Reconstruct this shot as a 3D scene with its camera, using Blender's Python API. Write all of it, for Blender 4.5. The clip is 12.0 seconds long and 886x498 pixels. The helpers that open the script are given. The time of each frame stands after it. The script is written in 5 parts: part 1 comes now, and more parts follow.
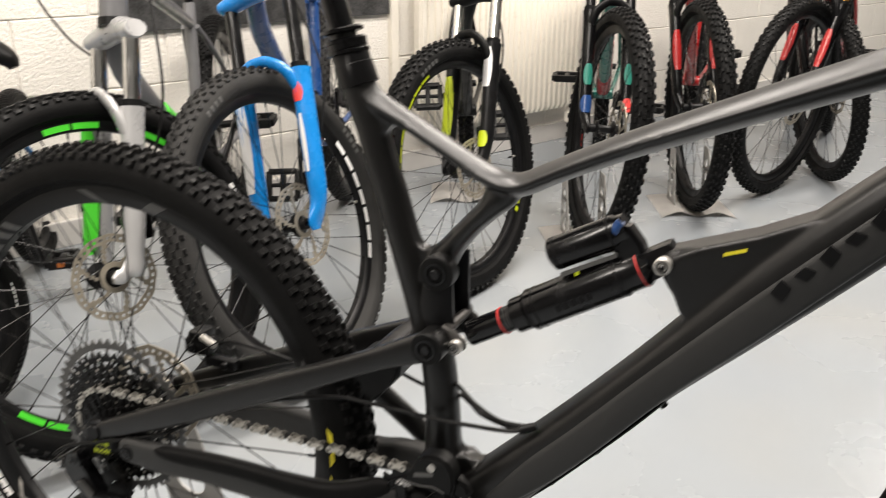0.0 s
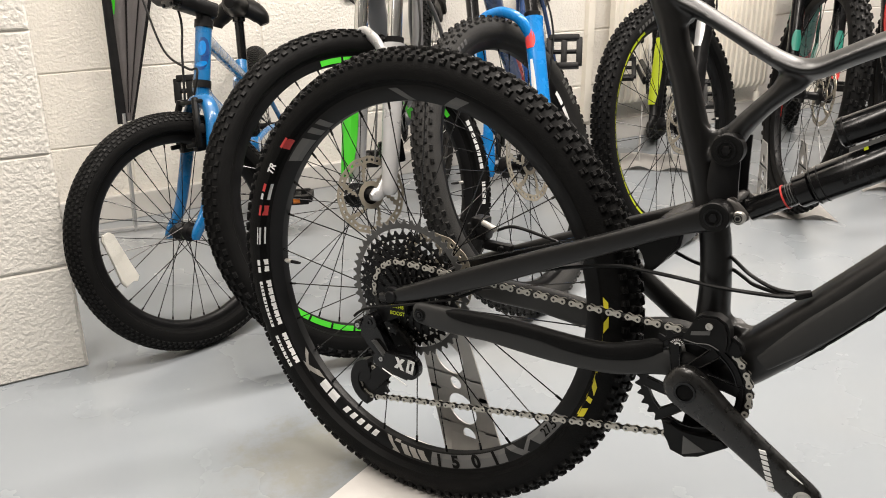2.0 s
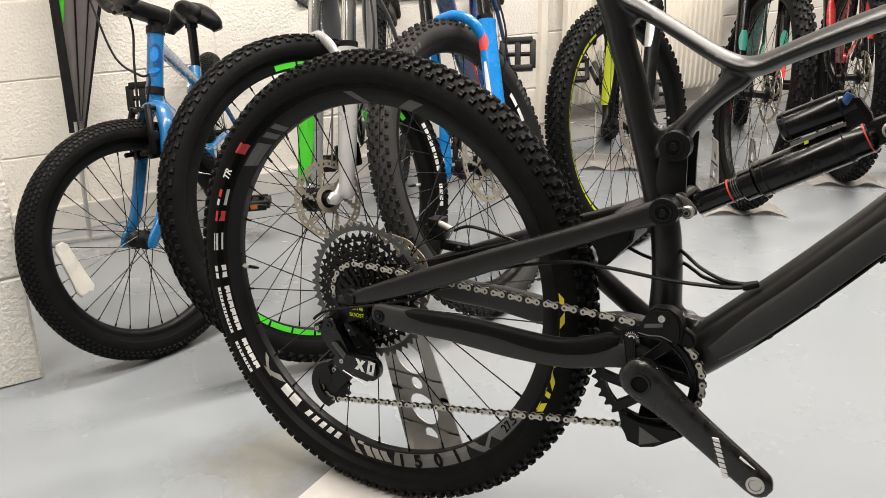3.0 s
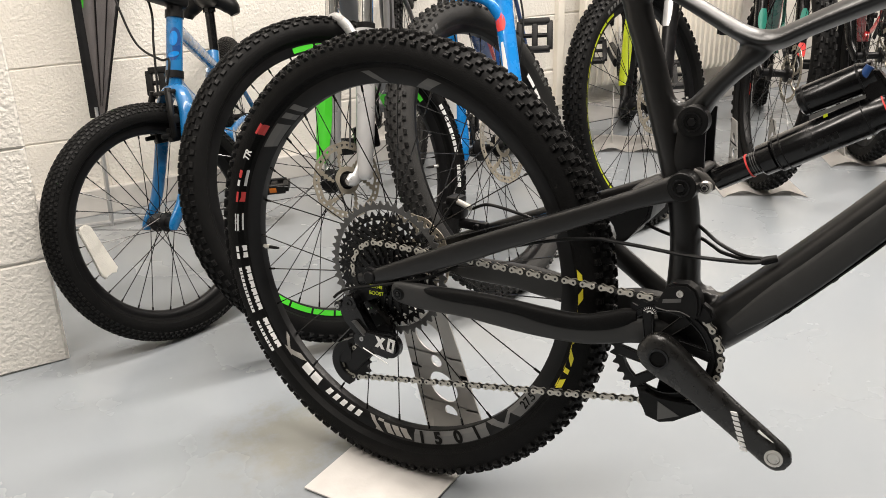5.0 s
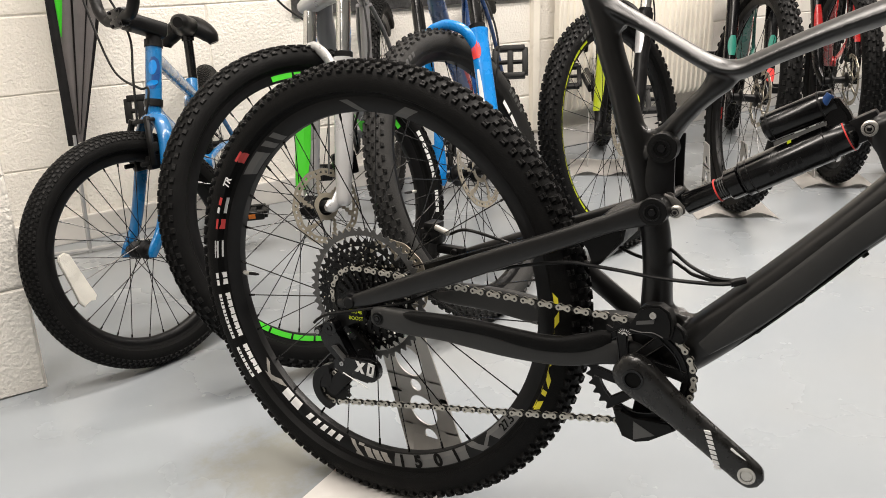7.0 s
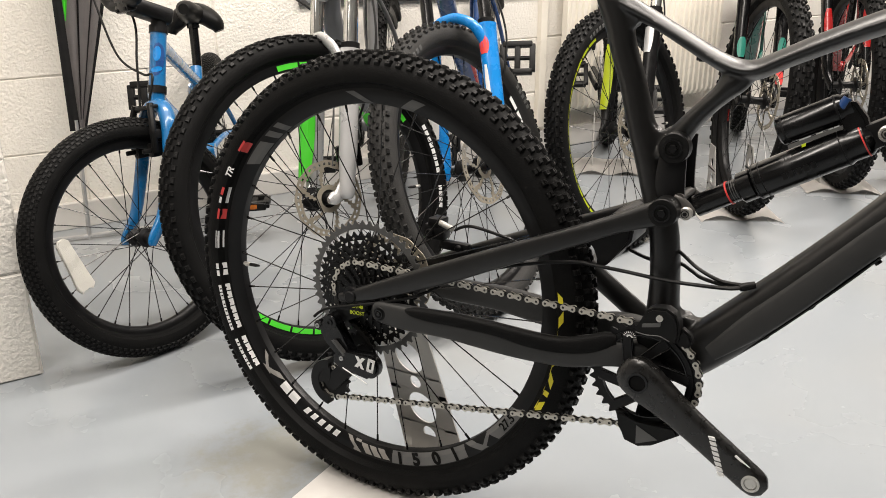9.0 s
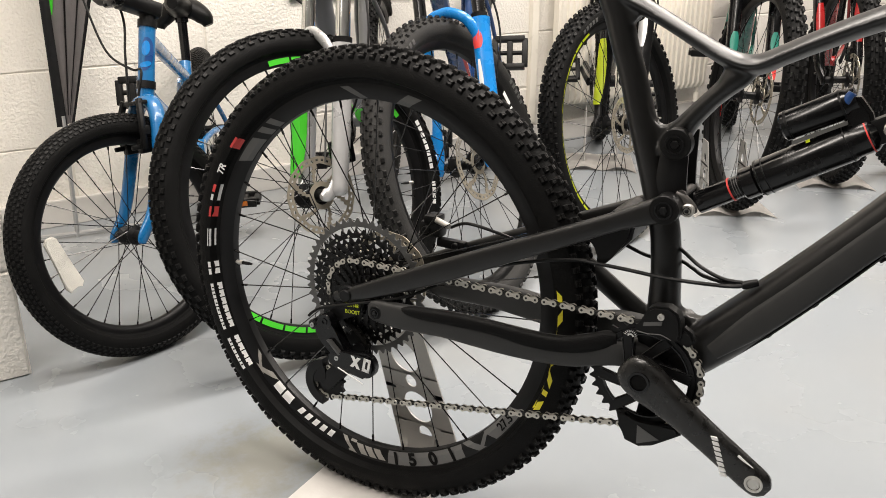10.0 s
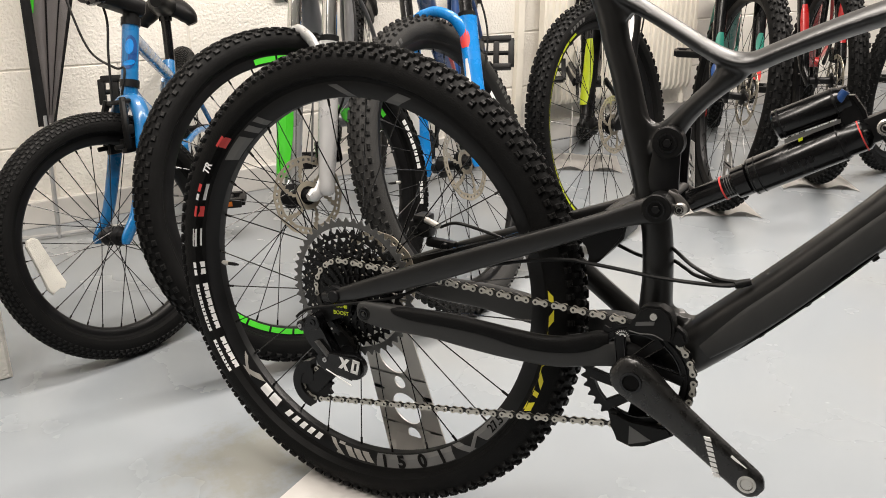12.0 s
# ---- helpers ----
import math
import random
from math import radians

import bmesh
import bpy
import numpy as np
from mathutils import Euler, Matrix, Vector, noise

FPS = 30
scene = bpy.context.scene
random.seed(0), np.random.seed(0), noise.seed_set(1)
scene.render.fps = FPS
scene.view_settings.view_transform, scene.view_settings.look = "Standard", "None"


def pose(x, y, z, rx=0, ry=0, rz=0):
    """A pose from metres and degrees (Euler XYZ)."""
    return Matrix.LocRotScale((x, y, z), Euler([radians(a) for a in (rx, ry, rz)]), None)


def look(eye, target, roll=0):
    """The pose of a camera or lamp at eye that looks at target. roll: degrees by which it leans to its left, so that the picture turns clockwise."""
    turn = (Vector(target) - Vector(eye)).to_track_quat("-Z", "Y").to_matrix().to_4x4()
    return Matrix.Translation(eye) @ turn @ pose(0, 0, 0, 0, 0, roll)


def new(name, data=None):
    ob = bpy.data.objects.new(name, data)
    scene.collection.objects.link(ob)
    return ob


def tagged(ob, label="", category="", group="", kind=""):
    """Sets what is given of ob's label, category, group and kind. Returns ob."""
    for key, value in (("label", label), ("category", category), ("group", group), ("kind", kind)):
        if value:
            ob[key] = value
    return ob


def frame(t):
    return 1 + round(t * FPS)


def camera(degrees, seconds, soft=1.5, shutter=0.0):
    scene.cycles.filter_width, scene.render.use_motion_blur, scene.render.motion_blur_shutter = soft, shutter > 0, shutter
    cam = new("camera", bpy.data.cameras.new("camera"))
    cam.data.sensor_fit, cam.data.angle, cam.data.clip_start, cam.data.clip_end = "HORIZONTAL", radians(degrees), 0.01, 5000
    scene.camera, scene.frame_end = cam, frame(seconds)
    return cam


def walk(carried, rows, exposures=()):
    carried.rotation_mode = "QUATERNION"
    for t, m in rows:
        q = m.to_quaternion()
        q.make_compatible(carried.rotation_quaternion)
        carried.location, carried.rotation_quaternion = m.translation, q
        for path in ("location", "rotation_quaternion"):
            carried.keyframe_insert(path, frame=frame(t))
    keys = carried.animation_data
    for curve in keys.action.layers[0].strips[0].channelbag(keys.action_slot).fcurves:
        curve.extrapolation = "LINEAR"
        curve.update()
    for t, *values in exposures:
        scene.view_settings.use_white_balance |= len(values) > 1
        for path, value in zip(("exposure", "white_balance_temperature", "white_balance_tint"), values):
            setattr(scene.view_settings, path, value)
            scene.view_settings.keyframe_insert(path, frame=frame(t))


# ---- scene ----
cam = camera(55.6, 12.0, soft=0.9, shutter=0.3)
PATH = [
    (0, (0.762, -0.698, 0.947), (-0.012, 1.001, 0.23), 0.5),
    (0.5, (0.722, -0.834, 0.886), (-0.199, 0.782, 0.152), 1.3),
    (1, (0.689, -0.914, 0.864), (-0.368, 0.62, 0.137), 0.5),
    (1.5, (0.687, -0.932, 0.86), (-0.398, 0.59, 0.149), 0.0),
    (2, (0.699, -0.935, 0.859), (-0.369, 0.597, 0.142), -0.3),
    (2.5, (0.707, -0.94, 0.867), (-0.312, 0.626, 0.152), -0.5),
    (3, (0.71, -0.943, 0.858), (-0.282, 0.643, 0.15), -0.6),
    (5, (0.715, -0.954, 0.851), (-0.306, 0.599, 0.112), -1.4),
    (5.5, (0.712, -0.961, 0.848), (-0.31, 0.593, 0.112), -1.3),
    (6, (0.718, -0.964, 0.854), (-0.29, 0.607, 0.133), -1.4),
    (6.5, (0.726, -0.97, 0.861), (-0.269, 0.617, 0.16), -1.6),
    (7, (0.726, -0.968, 0.86), (-0.263, 0.629, 0.172), -1.4),
    (9, (0.712, -0.957, 0.855), (-0.274, 0.636, 0.157), 0.1),
    (9.5, (0.698, -0.94, 0.852), (-0.276, 0.656, 0.144), 0.0),
    (10, (0.693, -0.947, 0.852), (-0.269, 0.657, 0.143), 0.2),
    (10.5, (0.692, -0.944, 0.853), (-0.261, 0.671, 0.155), 0.2),
    (11, (0.689, -0.943, 0.852), (-0.256, 0.679, 0.163), 0.0),
    (11.5, (0.683, -0.942, 0.849), (-0.259, 0.681, 0.159), 0.2),
    (12, (0.681, -0.942, 0.846), (-0.249, 0.682, 0.14), 0.5),
]
walk(cam, [(t, look(eye, target, roll)) for t, eye, target, roll in PATH], exposures=[(0.0, 0.0), (12.0, 0.0)])

# ---- world and lamps ----
world = bpy.data.worlds.new("room_world")
scene.world = world
world.use_nodes = True
world.node_tree.nodes["Background"].inputs[0].default_value = (0.8, 0.9, 1.0, 1)
world.node_tree.nodes["Background"].inputs[1].default_value = 0.15


def ceiling_lamp(x, y, sx, sy, watts, turn=0.0):
    data = bpy.data.lights.new("ceiling_lamp", "AREA")
    data.shape, data.size, data.size_y, data.energy = "RECTANGLE", sx, sy, watts
    data.color = (1.0, 0.92, 0.845)
    ob = new("ceiling_lamp", data)
    ob.matrix_world = pose(x, y, 2.64, 0, 0, turn)
    return ob


# The last lamp is added, unseen, to brighten the wall's far end.
LAMPS = [(-0.4, 0.3), (0.6, 2.2), (0.45, -0.25), (1.2, 1.4), (-0.2, -1.75), (1.9, 3.6), (2.0, 5.5)]
for lx, ly in LAMPS:
    ceiling_lamp(lx, ly, 1.5, 0.3, {0.3: 56, 2.2: 66}.get(ly, 37.5), 65.4)



# ---- materials ----
def material(name, base, rough=0.5, metal=0.0, var=0.12, scale=30.0, bump=0.0, bump_scale=200.0, coat=0.0, rvar=0.1, spec=0.5, placed=False):
    """Base colour varied at two scales, roughness varied, fine relief."""
    m = bpy.data.materials.new(name)
    m.use_nodes = True
    nt = m.node_tree
    b = nt.nodes["Principled BSDF"]
    if placed:
        where = nt.nodes.new("ShaderNodeNewGeometry").outputs["Position"]
    else:
        where = nt.nodes.new("ShaderNodeTexCoord").outputs["Object"]
    n1 = nt.nodes.new("ShaderNodeTexNoise")
    n1.inputs["Scale"].default_value, n1.inputs["Detail"].default_value = scale, 6
    n2 = nt.nodes.new("ShaderNodeTexNoise")
    n2.inputs["Scale"].default_value, n2.inputs["Detail"].default_value = scale * 0.13, 3
    mix = nt.nodes.new("ShaderNodeMath")
    mix.operation = "ADD"
    nt.links.new(where, n1.inputs["Vector"])
    nt.links.new(where, n2.inputs["Vector"])
    nt.links.new(n1.outputs["Fac"], mix.inputs[0])
    nt.links.new(n2.outputs["Fac"], mix.inputs[1])
    ramp = nt.nodes.new("ShaderNodeMapRange")
    ramp.inputs["From Min"].default_value, ramp.inputs["From Max"].default_value = 0.6, 1.4
    nt.links.new(mix.outputs[0], ramp.inputs["Value"])
    col = nt.nodes.new("ShaderNodeMix")
    col.data_type = "RGBA"
    lo = [max(0, c * (1 - var)) for c in base]
    hi = [min(1, c * (1 + var)) for c in base]
    col.inputs["A"].default_value, col.inputs["B"].default_value = (*lo, 1), (*hi, 1)
    nt.links.new(ramp.outputs["Result"], col.inputs["Factor"])
    nt.links.new(col.outputs["Result"], b.inputs["Base Color"])
    rr = nt.nodes.new("ShaderNodeMapRange")
    rr.inputs["From Min"].default_value, rr.inputs["From Max"].default_value = 0.3, 0.7
    rr.inputs["To Min"].default_value, rr.inputs["To Max"].default_value = max(0.02, rough - rvar), min(1, rough + rvar)
    nt.links.new(n1.outputs["Fac"], rr.inputs["Value"])
    nt.links.new(rr.outputs["Result"], b.inputs["Roughness"])
    b.inputs["Metallic"].default_value = metal
    b.inputs["Coat Weight"].default_value = coat
    b.inputs["Coat Roughness"].default_value = 0.08
    b.inputs["Specular IOR Level"].default_value = spec
    if bump:
        n3 = nt.nodes.new("ShaderNodeTexNoise")
        n3.inputs["Scale"].default_value, n3.inputs["Detail"].default_value = bump_scale, 4
        nt.links.new(where, n3.inputs["Vector"])
        bp = nt.nodes.new("ShaderNodeBump")
        bp.inputs["Strength"].default_value, bp.inputs["Distance"].default_value = bump, 0.008 if placed else 0.004
        nt.links.new(n3.outputs["Fac"], bp.inputs["Height"])
        nt.links.new(bp.outputs["Normal"], b.inputs["Normal"])
    return m


RUBBER = material("tyre_rubber", (0.0048, 0.0048, 0.0048), 0.6, bump=0.25, bump_scale=500, var=0.25, spec=0.11)
RUBBER_WORN = material("scuffed_tread_rubber", (0.0062, 0.0061, 0.0060), 0.42, bump=0.3, bump_scale=400, var=0.4, spec=0.18)
RUBBER_USED = material("dusty_tyre_rubber", (0.026, 0.0255, 0.0245), 0.7, bump=0.3, bump_scale=400, var=0.3, spec=0.25)
CARBON = material("matte_black_frame_paint", (0.004, 0.0039, 0.0038), 0.36, var=0.1, scale=60, rvar=0.03, spec=0.58)
CRANKM = material("satin_carbon_crank", (0.008, 0.0077, 0.0073), 0.30, var=0.3, scale=90, spec=0.6)
CHAR = material("charcoal_frame_paint", (0.031, 0.0312, 0.0308), 0.44, var=0.08, scale=60, spec=0.30)
BLACK = material("black_anodised_metal", (0.005, 0.005, 0.0054), 0.38, var=0.2, spec=0.25)
GLOSS = material("gloss_black_metal", (0.003, 0.003, 0.0034), 0.2, metal=0.0, var=0.2, coat=0.1, spec=0.4)
PLASTIC = material("black_plastic", (0.0045, 0.0045, 0.0045), 0.45, var=0.2, spec=0.22)
STEEL = material("bright_steel", (0.62, 0.6, 0.56), 0.3, metal=0.75, var=0.15)
CHROME = material("polished_chrome", (0.75, 0.74, 0.72), 0.1, metal=1.0, var=0.04)
CHAINM = material("nickel_chain_steel", (0.50, 0.48, 0.43), 0.36, metal=0.6, var=0.2)
ROTORM = material("brushed_brake_steel", (0.36, 0.325, 0.26), 0.40, metal=0.55, var=0.15)
# Inner links and pins; also whole links darkened to stand for shade.
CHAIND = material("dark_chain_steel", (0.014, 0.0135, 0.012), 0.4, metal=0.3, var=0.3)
ALLOY = material("brushed_alloy", (0.55, 0.55, 0.55), 0.38, metal=0.8, var=0.12)
COG = material("grey_sprocket_alloy", (0.11, 0.11, 0.108), 0.42, metal=0.6, var=0.2)
DARKCOG = material("black_sprocket_steel", (0.009, 0.009, 0.009), 0.30, metal=0.6, var=0.3)
YOKEM = material("dull_forged_alloy", (0.10, 0.095, 0.09), 0.42, metal=0.5, var=0.2)
SILVERPAINT = material("silver_fork_paint", (0.55, 0.55, 0.55), 0.32, metal=0.4, var=0.06, coat=0.4)
WHITEPRINT = material("white_print", (0.78, 0.78, 0.77), 0.5, var=0.05)
GREYPRINT = material("grey_print", (0.085, 0.085, 0.083), 0.45, var=0.08)
PALEPRINT = material("pale_grey_print", (0.30, 0.285, 0.26), 0.4, var=0.12)
MIDPRINT = material("mid_grey_print", (0.13, 0.13, 0.127), 0.42, var=0.1)
REDPRINT = material("red_print", (0.68, 0.055, 0.05), 0.45, var=0.06)
YELPRINT = material("yellow_print", (0.75, 0.66, 0.03), 0.5, var=0.06)
GREEN = material("neon_green_print", (0.08, 0.72, 0.035), 0.4, var=0.05)
LIME = material("neon_yellow_print", (0.50, 0.60, 0.01), 0.4, var=0.05)
BLUE = material("gloss_blue_paint", (0.006, 0.135, 0.35), 0.28, var=0.08, coat=0.7)
BLUEDARK = material("deep_blue_paint", (0.01, 0.055, 0.2), 0.3, var=0.08, coat=0.6)
BLUEFORK = material("cyan_blue_paint", (0.005, 0.21, 0.60), 0.26, var=0.06, coat=0.7)
RED = material("gloss_red_paint", (0.36, 0.012, 0.012), 0.3, var=0.08, coat=0.6)
TEAL = material("teal_paint", (0.012, 0.13, 0.10), 0.3, var=0.08, coat=0.5)
GREYPAINT = material("grey_frame_paint", (0.13, 0.13, 0.135), 0.38, var=0.08, coat=0.3)
GOLD = material("gold_stanchion", (0.65, 0.33, 0.06), 0.2, metal=0.9, var=0.08)
TEALPRINT = material("teal_print", (0.018, 0.19, 0.14), 0.4, var=0.06)
AMBER = material("amber_reflector", (0.42, 0.12, 0.015), 0.25, var=0.1)
REFLECT = material("clear_reflector", (0.7, 0.68, 0.62), 0.3, var=0.15, bump=0.5, bump_scale=900)
WALLPAINT = material("white_masonry_paint", (0.87, 0.835, 0.768), 0.55, var=0.04, scale=14, bump=0.6, bump_scale=120, placed=True)
MORTAR = material("painted_mortar", (0.80, 0.77, 0.72), 0.7, var=0.08, scale=20, bump=0.6, bump_scale=160, placed=True)
SKIRT = material("grey_white_skirting_paint", (0.62, 0.60, 0.57), 0.5, var=0.1, scale=8, placed=True)
RADPAINT = material("white_radiator_enamel", (0.86, 0.815, 0.72), 0.35, var=0.03)
CEIL = material("ceiling_paint", (0.8, 0.79, 0.76), 0.8, var=0.03, scale=5, placed=True)
# Dark grey for the unseen walls, so the black frame reflects less.
DARKWALL = material("unseen_dark_wall", (0.16, 0.155, 0.15), 0.7, var=0.06, scale=3, placed=True)
FABRIC_B = material("black_banner_cloth", (0.014, 0.014, 0.015), 0.85, var=0.2, bump=0.4, bump_scale=600)
FABRIC_G = material("grey_banner_cloth", (0.22, 0.205, 0.205), 0.85, var=0.15, bump=0.4, bump_scale=500)
PLATE = material("worn_white_stand_paint", (0.60, 0.58, 0.555), 0.42, var=0.16, scale=18, bump=0.15, bump_scale=80)
STANDM = material("grey_stand_steel", (0.44, 0.43, 0.41), 0.42, metal=0.3, var=0.15)
BOARD = material("dark_speckled_board", (0.05, 0.05, 0.05), 0.5, var=0.95, scale=140)


def floor_material():
    m = material("painted_concrete_floor", (0.272, 0.296, 0.318), 0.27, var=0.035, scale=3.5, rvar=0.015)
    nt = m.node_tree
    b = nt.nodes["Principled BSDF"]
    src = b.inputs["Base Color"].links[0].from_socket
    tc = nt.nodes.new("ShaderNodeTexCoord")
    n = nt.nodes.new("ShaderNodeTexNoise")
    n.inputs["Scale"].default_value, n.inputs["Detail"].default_value = 1.9, 2
    nt.links.new(tc.outputs["Object"], n.inputs["Vector"])
    mr = nt.nodes.new("ShaderNodeMapRange")
    mr.interpolation_type = "SMOOTHSTEP"
    mr.inputs["From Min"].default_value, mr.inputs["From Max"].default_value = 0.40, 0.90
    mr.inputs["To Max"].default_value = 0.35
    nt.links.new(n.outputs["Fac"], mr.inputs["Value"])
    mx = nt.nodes.new("ShaderNodeMix")
    mx.data_type = "RGBA"
    mx.inputs["B"].default_value = (0.31, 0.295, 0.255, 1)
    nt.links.new(mr.outputs["Result"], mx.inputs["Factor"])
    nt.links.new(src, mx.inputs["A"])
    v = nt.nodes.new("ShaderNodeTexNoise")
    v.inputs["Scale"].default_value, v.inputs["Detail"].default_value = 46, 2
    nt.links.new(tc.outputs["Object"], v.inputs["Vector"])
    vr = nt.nodes.new("ShaderNodeMapRange")
    vr.inputs["From Min"].default_value, vr.inputs["From Max"].default_value = 0.765, 0.79
    nt.links.new(v.outputs["Fac"], vr.inputs["Value"])
    mx2 = nt.nodes.new("ShaderNodeMix")
    mx2.data_type = "RGBA"
    mx2.inputs["B"].default_value = (0.22, 0.21, 0.19, 1)
    nt.links.new(vr.outputs["Result"], mx2.inputs["Factor"])
    nt.links.new(mx.outputs["Result"], mx2.inputs["A"])
    # one worn, yellowed patch beside the stand
    ds = nt.nodes.new("ShaderNodeVectorMath")
    ds.operation = "DISTANCE"
    ds.inputs[1].default_value = (0.074, -1.506, 0.0)
    nt.links.new(tc.outputs["Object"], ds.inputs[0])
    wob = nt.nodes.new("ShaderNodeTexNoise")
    wob.inputs["Scale"].default_value, wob.inputs["Detail"].default_value = 16, 10
    wob.inputs["Roughness"].default_value = 0.72
    nt.links.new(tc.outputs["Object"], wob.inputs["Vector"])
    su = nt.nodes.new("ShaderNodeMath")
    su.operation = "MULTIPLY_ADD"
    su.inputs[1].default_value = 0.42
    nt.links.new(wob.outputs["Fac"], su.inputs[0])
    nt.links.new(ds.outputs["Value"], su.inputs[2])
    sr = nt.nodes.new("ShaderNodeMapRange")
    sr.inputs["From Min"].default_value, sr.inputs["From Max"].default_value = 0.36, 0.25
    sr.inputs["To Min"].default_value, sr.inputs["To Max"].default_value = 0.0, 0.75
    nt.links.new(su.outputs[0], sr.inputs["Value"])
    mx3 = nt.nodes.new("ShaderNodeMix")
    mx3.data_type = "RGBA"
    mx3.inputs["B"].default_value = (0.235, 0.23, 0.195, 1)
    nt.links.new(sr.outputs["Result"], mx3.inputs["Factor"])
    nt.links.new(mx2.outputs["Result"], mx3.inputs["A"])
    nt.links.new(mx3.outputs["Result"], b.inputs["Base Color"])
    return m


FLOORM = floor_material()


# ---- building helpers ----
def mesh_of(name, bm, mat, smooth=True):
    bmesh.ops.recalc_face_normals(bm, faces=bm.faces)
    me = bpy.data.meshes.new(name)
    bm.to_mesh(me)
    bm.free()
    me.materials.append(mat)
    if smooth:
        me.shade_smooth()
        me.set_sharp_from_angle(angle=radians(38))
    return me


def part(name, bm, mat, parent=None, label="", m=None, smooth=True):
    """One mesh object under a thing or a part; bm is a bmesh or ready mesh data."""
    me = bm if isinstance(bm, bpy.types.Mesh) else mesh_of(name, bm, mat, smooth)
    ob = new(name, me)
    if parent is not None:
        ob.parent = parent
    if m is not None:
        ob.matrix_local = m
    if label:
        ob["label"] = label
    return ob


def root(name, m, label, category, group="", kind=""):
    ob = new(name)
    ob.empty_display_size = 0.1
    ob.matrix_world = m
    return tagged(ob, label, category, group, kind)


def box(bm, x0, x1, y0, y1, z0, z1, bevel=0.0, m=None):
    vs = bmesh.ops.create_cube(bm, size=1.0)["verts"]
    t = Matrix.Translation(((x0 + x1) / 2, (y0 + y1) / 2, (z0 + z1) / 2)) @ Matrix.Diagonal((x1 - x0, y1 - y0, z1 - z0, 1))
    bmesh.ops.transform(bm, matrix=(m @ t if m else t), verts=vs)
    if bevel:
        es = list({e for v in vs for e in v.link_edges})
        bmesh.ops.bevel(bm, geom=es, offset=bevel, segments=2, affect="EDGES", profile=0.6)
    return bm


def sweep(bm, pts, sizes, seg=14, side=(0, 1, 0), closed=False, caps=True, boxy=2.0):
    """A tube through pts; sizes: (half-width along side, half-height) or a radius at each point."""
    pts = [Vector(p) for p in pts]
    if not isinstance(sizes, list):
        sizes = [sizes] * len(pts)
    sizes = [s if isinstance(s, tuple) else (s, s) for s in sizes]
    rings = []
    n = len(pts)
    for i, p in enumerate(pts):
        if closed:
            d = pts[(i + 1) % n] - pts[i - 1]
        else:
            d = pts[min(i + 1, n - 1)] - pts[max(i - 1, 0)]
        d.normalize()
        s = Vector(side) - d * d.dot(Vector(side))
        if s.length < 1e-3:
            s = d.orthogonal()
        s.normalize()
        u = d.cross(s)
        a, b = sizes[i]
        ring = []
        for k in range(seg):
            c, z = math.cos(k * math.tau / seg), math.sin(k * math.tau / seg)
            c, z = math.copysign(abs(c) ** (2 / boxy), c), math.copysign(abs(z) ** (2 / boxy), z)
            ring.append(bm.verts.new(p + s * (a * c) + u * (b * z)))
        rings.append(ring)
    for i in range(n if closed else n - 1):
        r, q = rings[i], rings[(i + 1) % n]
        for k in range(seg):
            bm.faces.new((r[k], r[(k + 1) % seg], q[(k + 1) % seg], q[k]))
    if caps and not closed:
        bm.faces.new(rings[0][::-1])
        bm.faces.new(rings[-1])
    return bm


def smooth_path(pts, steps=6):
    """Catmull-Rom through pts."""
    pts = [Vector(p) for p in pts]
    out = []
    for i in range(len(pts) - 1):
        p0, p1, p2, p3 = pts[max(i - 1, 0)], pts[i], pts[i + 1], pts[min(i + 2, len(pts) - 1)]
        for k in range(steps):
            t = k / steps
            out.append(0.5 * ((2 * p1) + (p2 - p0) * t + (2 * p0 - 5 * p1 + 4 * p2 - p3) * t * t + (3 * p1 - p0 - 3 * p2 + p3) * t ** 3))
    out.append(pts[-1])
    return out


def loft(bm, rows, steps=5, seg=16, side=(0, 1, 0), boxy=2.0):
    """A smooth tube through rows of (x, y, z, half-width, half-height)."""
    p = smooth_path([r[:3] for r in rows], steps)
    s = smooth_path([(r[3], r[4], 0) for r in rows], steps)
    return sweep(bm, p, [(a.x, a.y) for a in s], seg, side, boxy=boxy)


def lathe(bm, prof, n=48, closed=True):
    """Turns (radius, lateral) points round the y axis."""
    rings = []
    for i in range(n):
        a = i * math.tau / n
        rings.append([bm.verts.new((r * math.cos(a), y, r * math.sin(a))) for r, y in prof])
    m = len(prof)
    for i in range(n):
        p, q = rings[i], rings[(i + 1) % n]
        for k in range(m if closed else m - 1):
            bm.faces.new((p[k], p[(k + 1) % m], q[(k + 1) % m], q[k]))
    if not closed:
        for k in (0, m - 1):
            if prof[k][0] > 1e-5:
                bm.faces.new([r[k] for r in rings])
    return bm


def disc(bm, r, y0, y1, n=24, x=0.0, z=0.0, hole=0.0):
    old = set(bm.verts)
    if hole:
        lathe(bm, [(hole, y0), (r, y0), (r, y1), (hole, y1)], n)
    else:
        c = min(0.0012, r * 0.2)
        s = 1 if y1 > y0 else -1
        lathe(bm, [(r - c, y0), (r, y0 + s * c), (r, y1 - s * c), (r - c, y1)], n, closed=False)
    for v in bm.verts:
        if v not in old:
            v.co.x += x
            v.co.z += z
    return bm


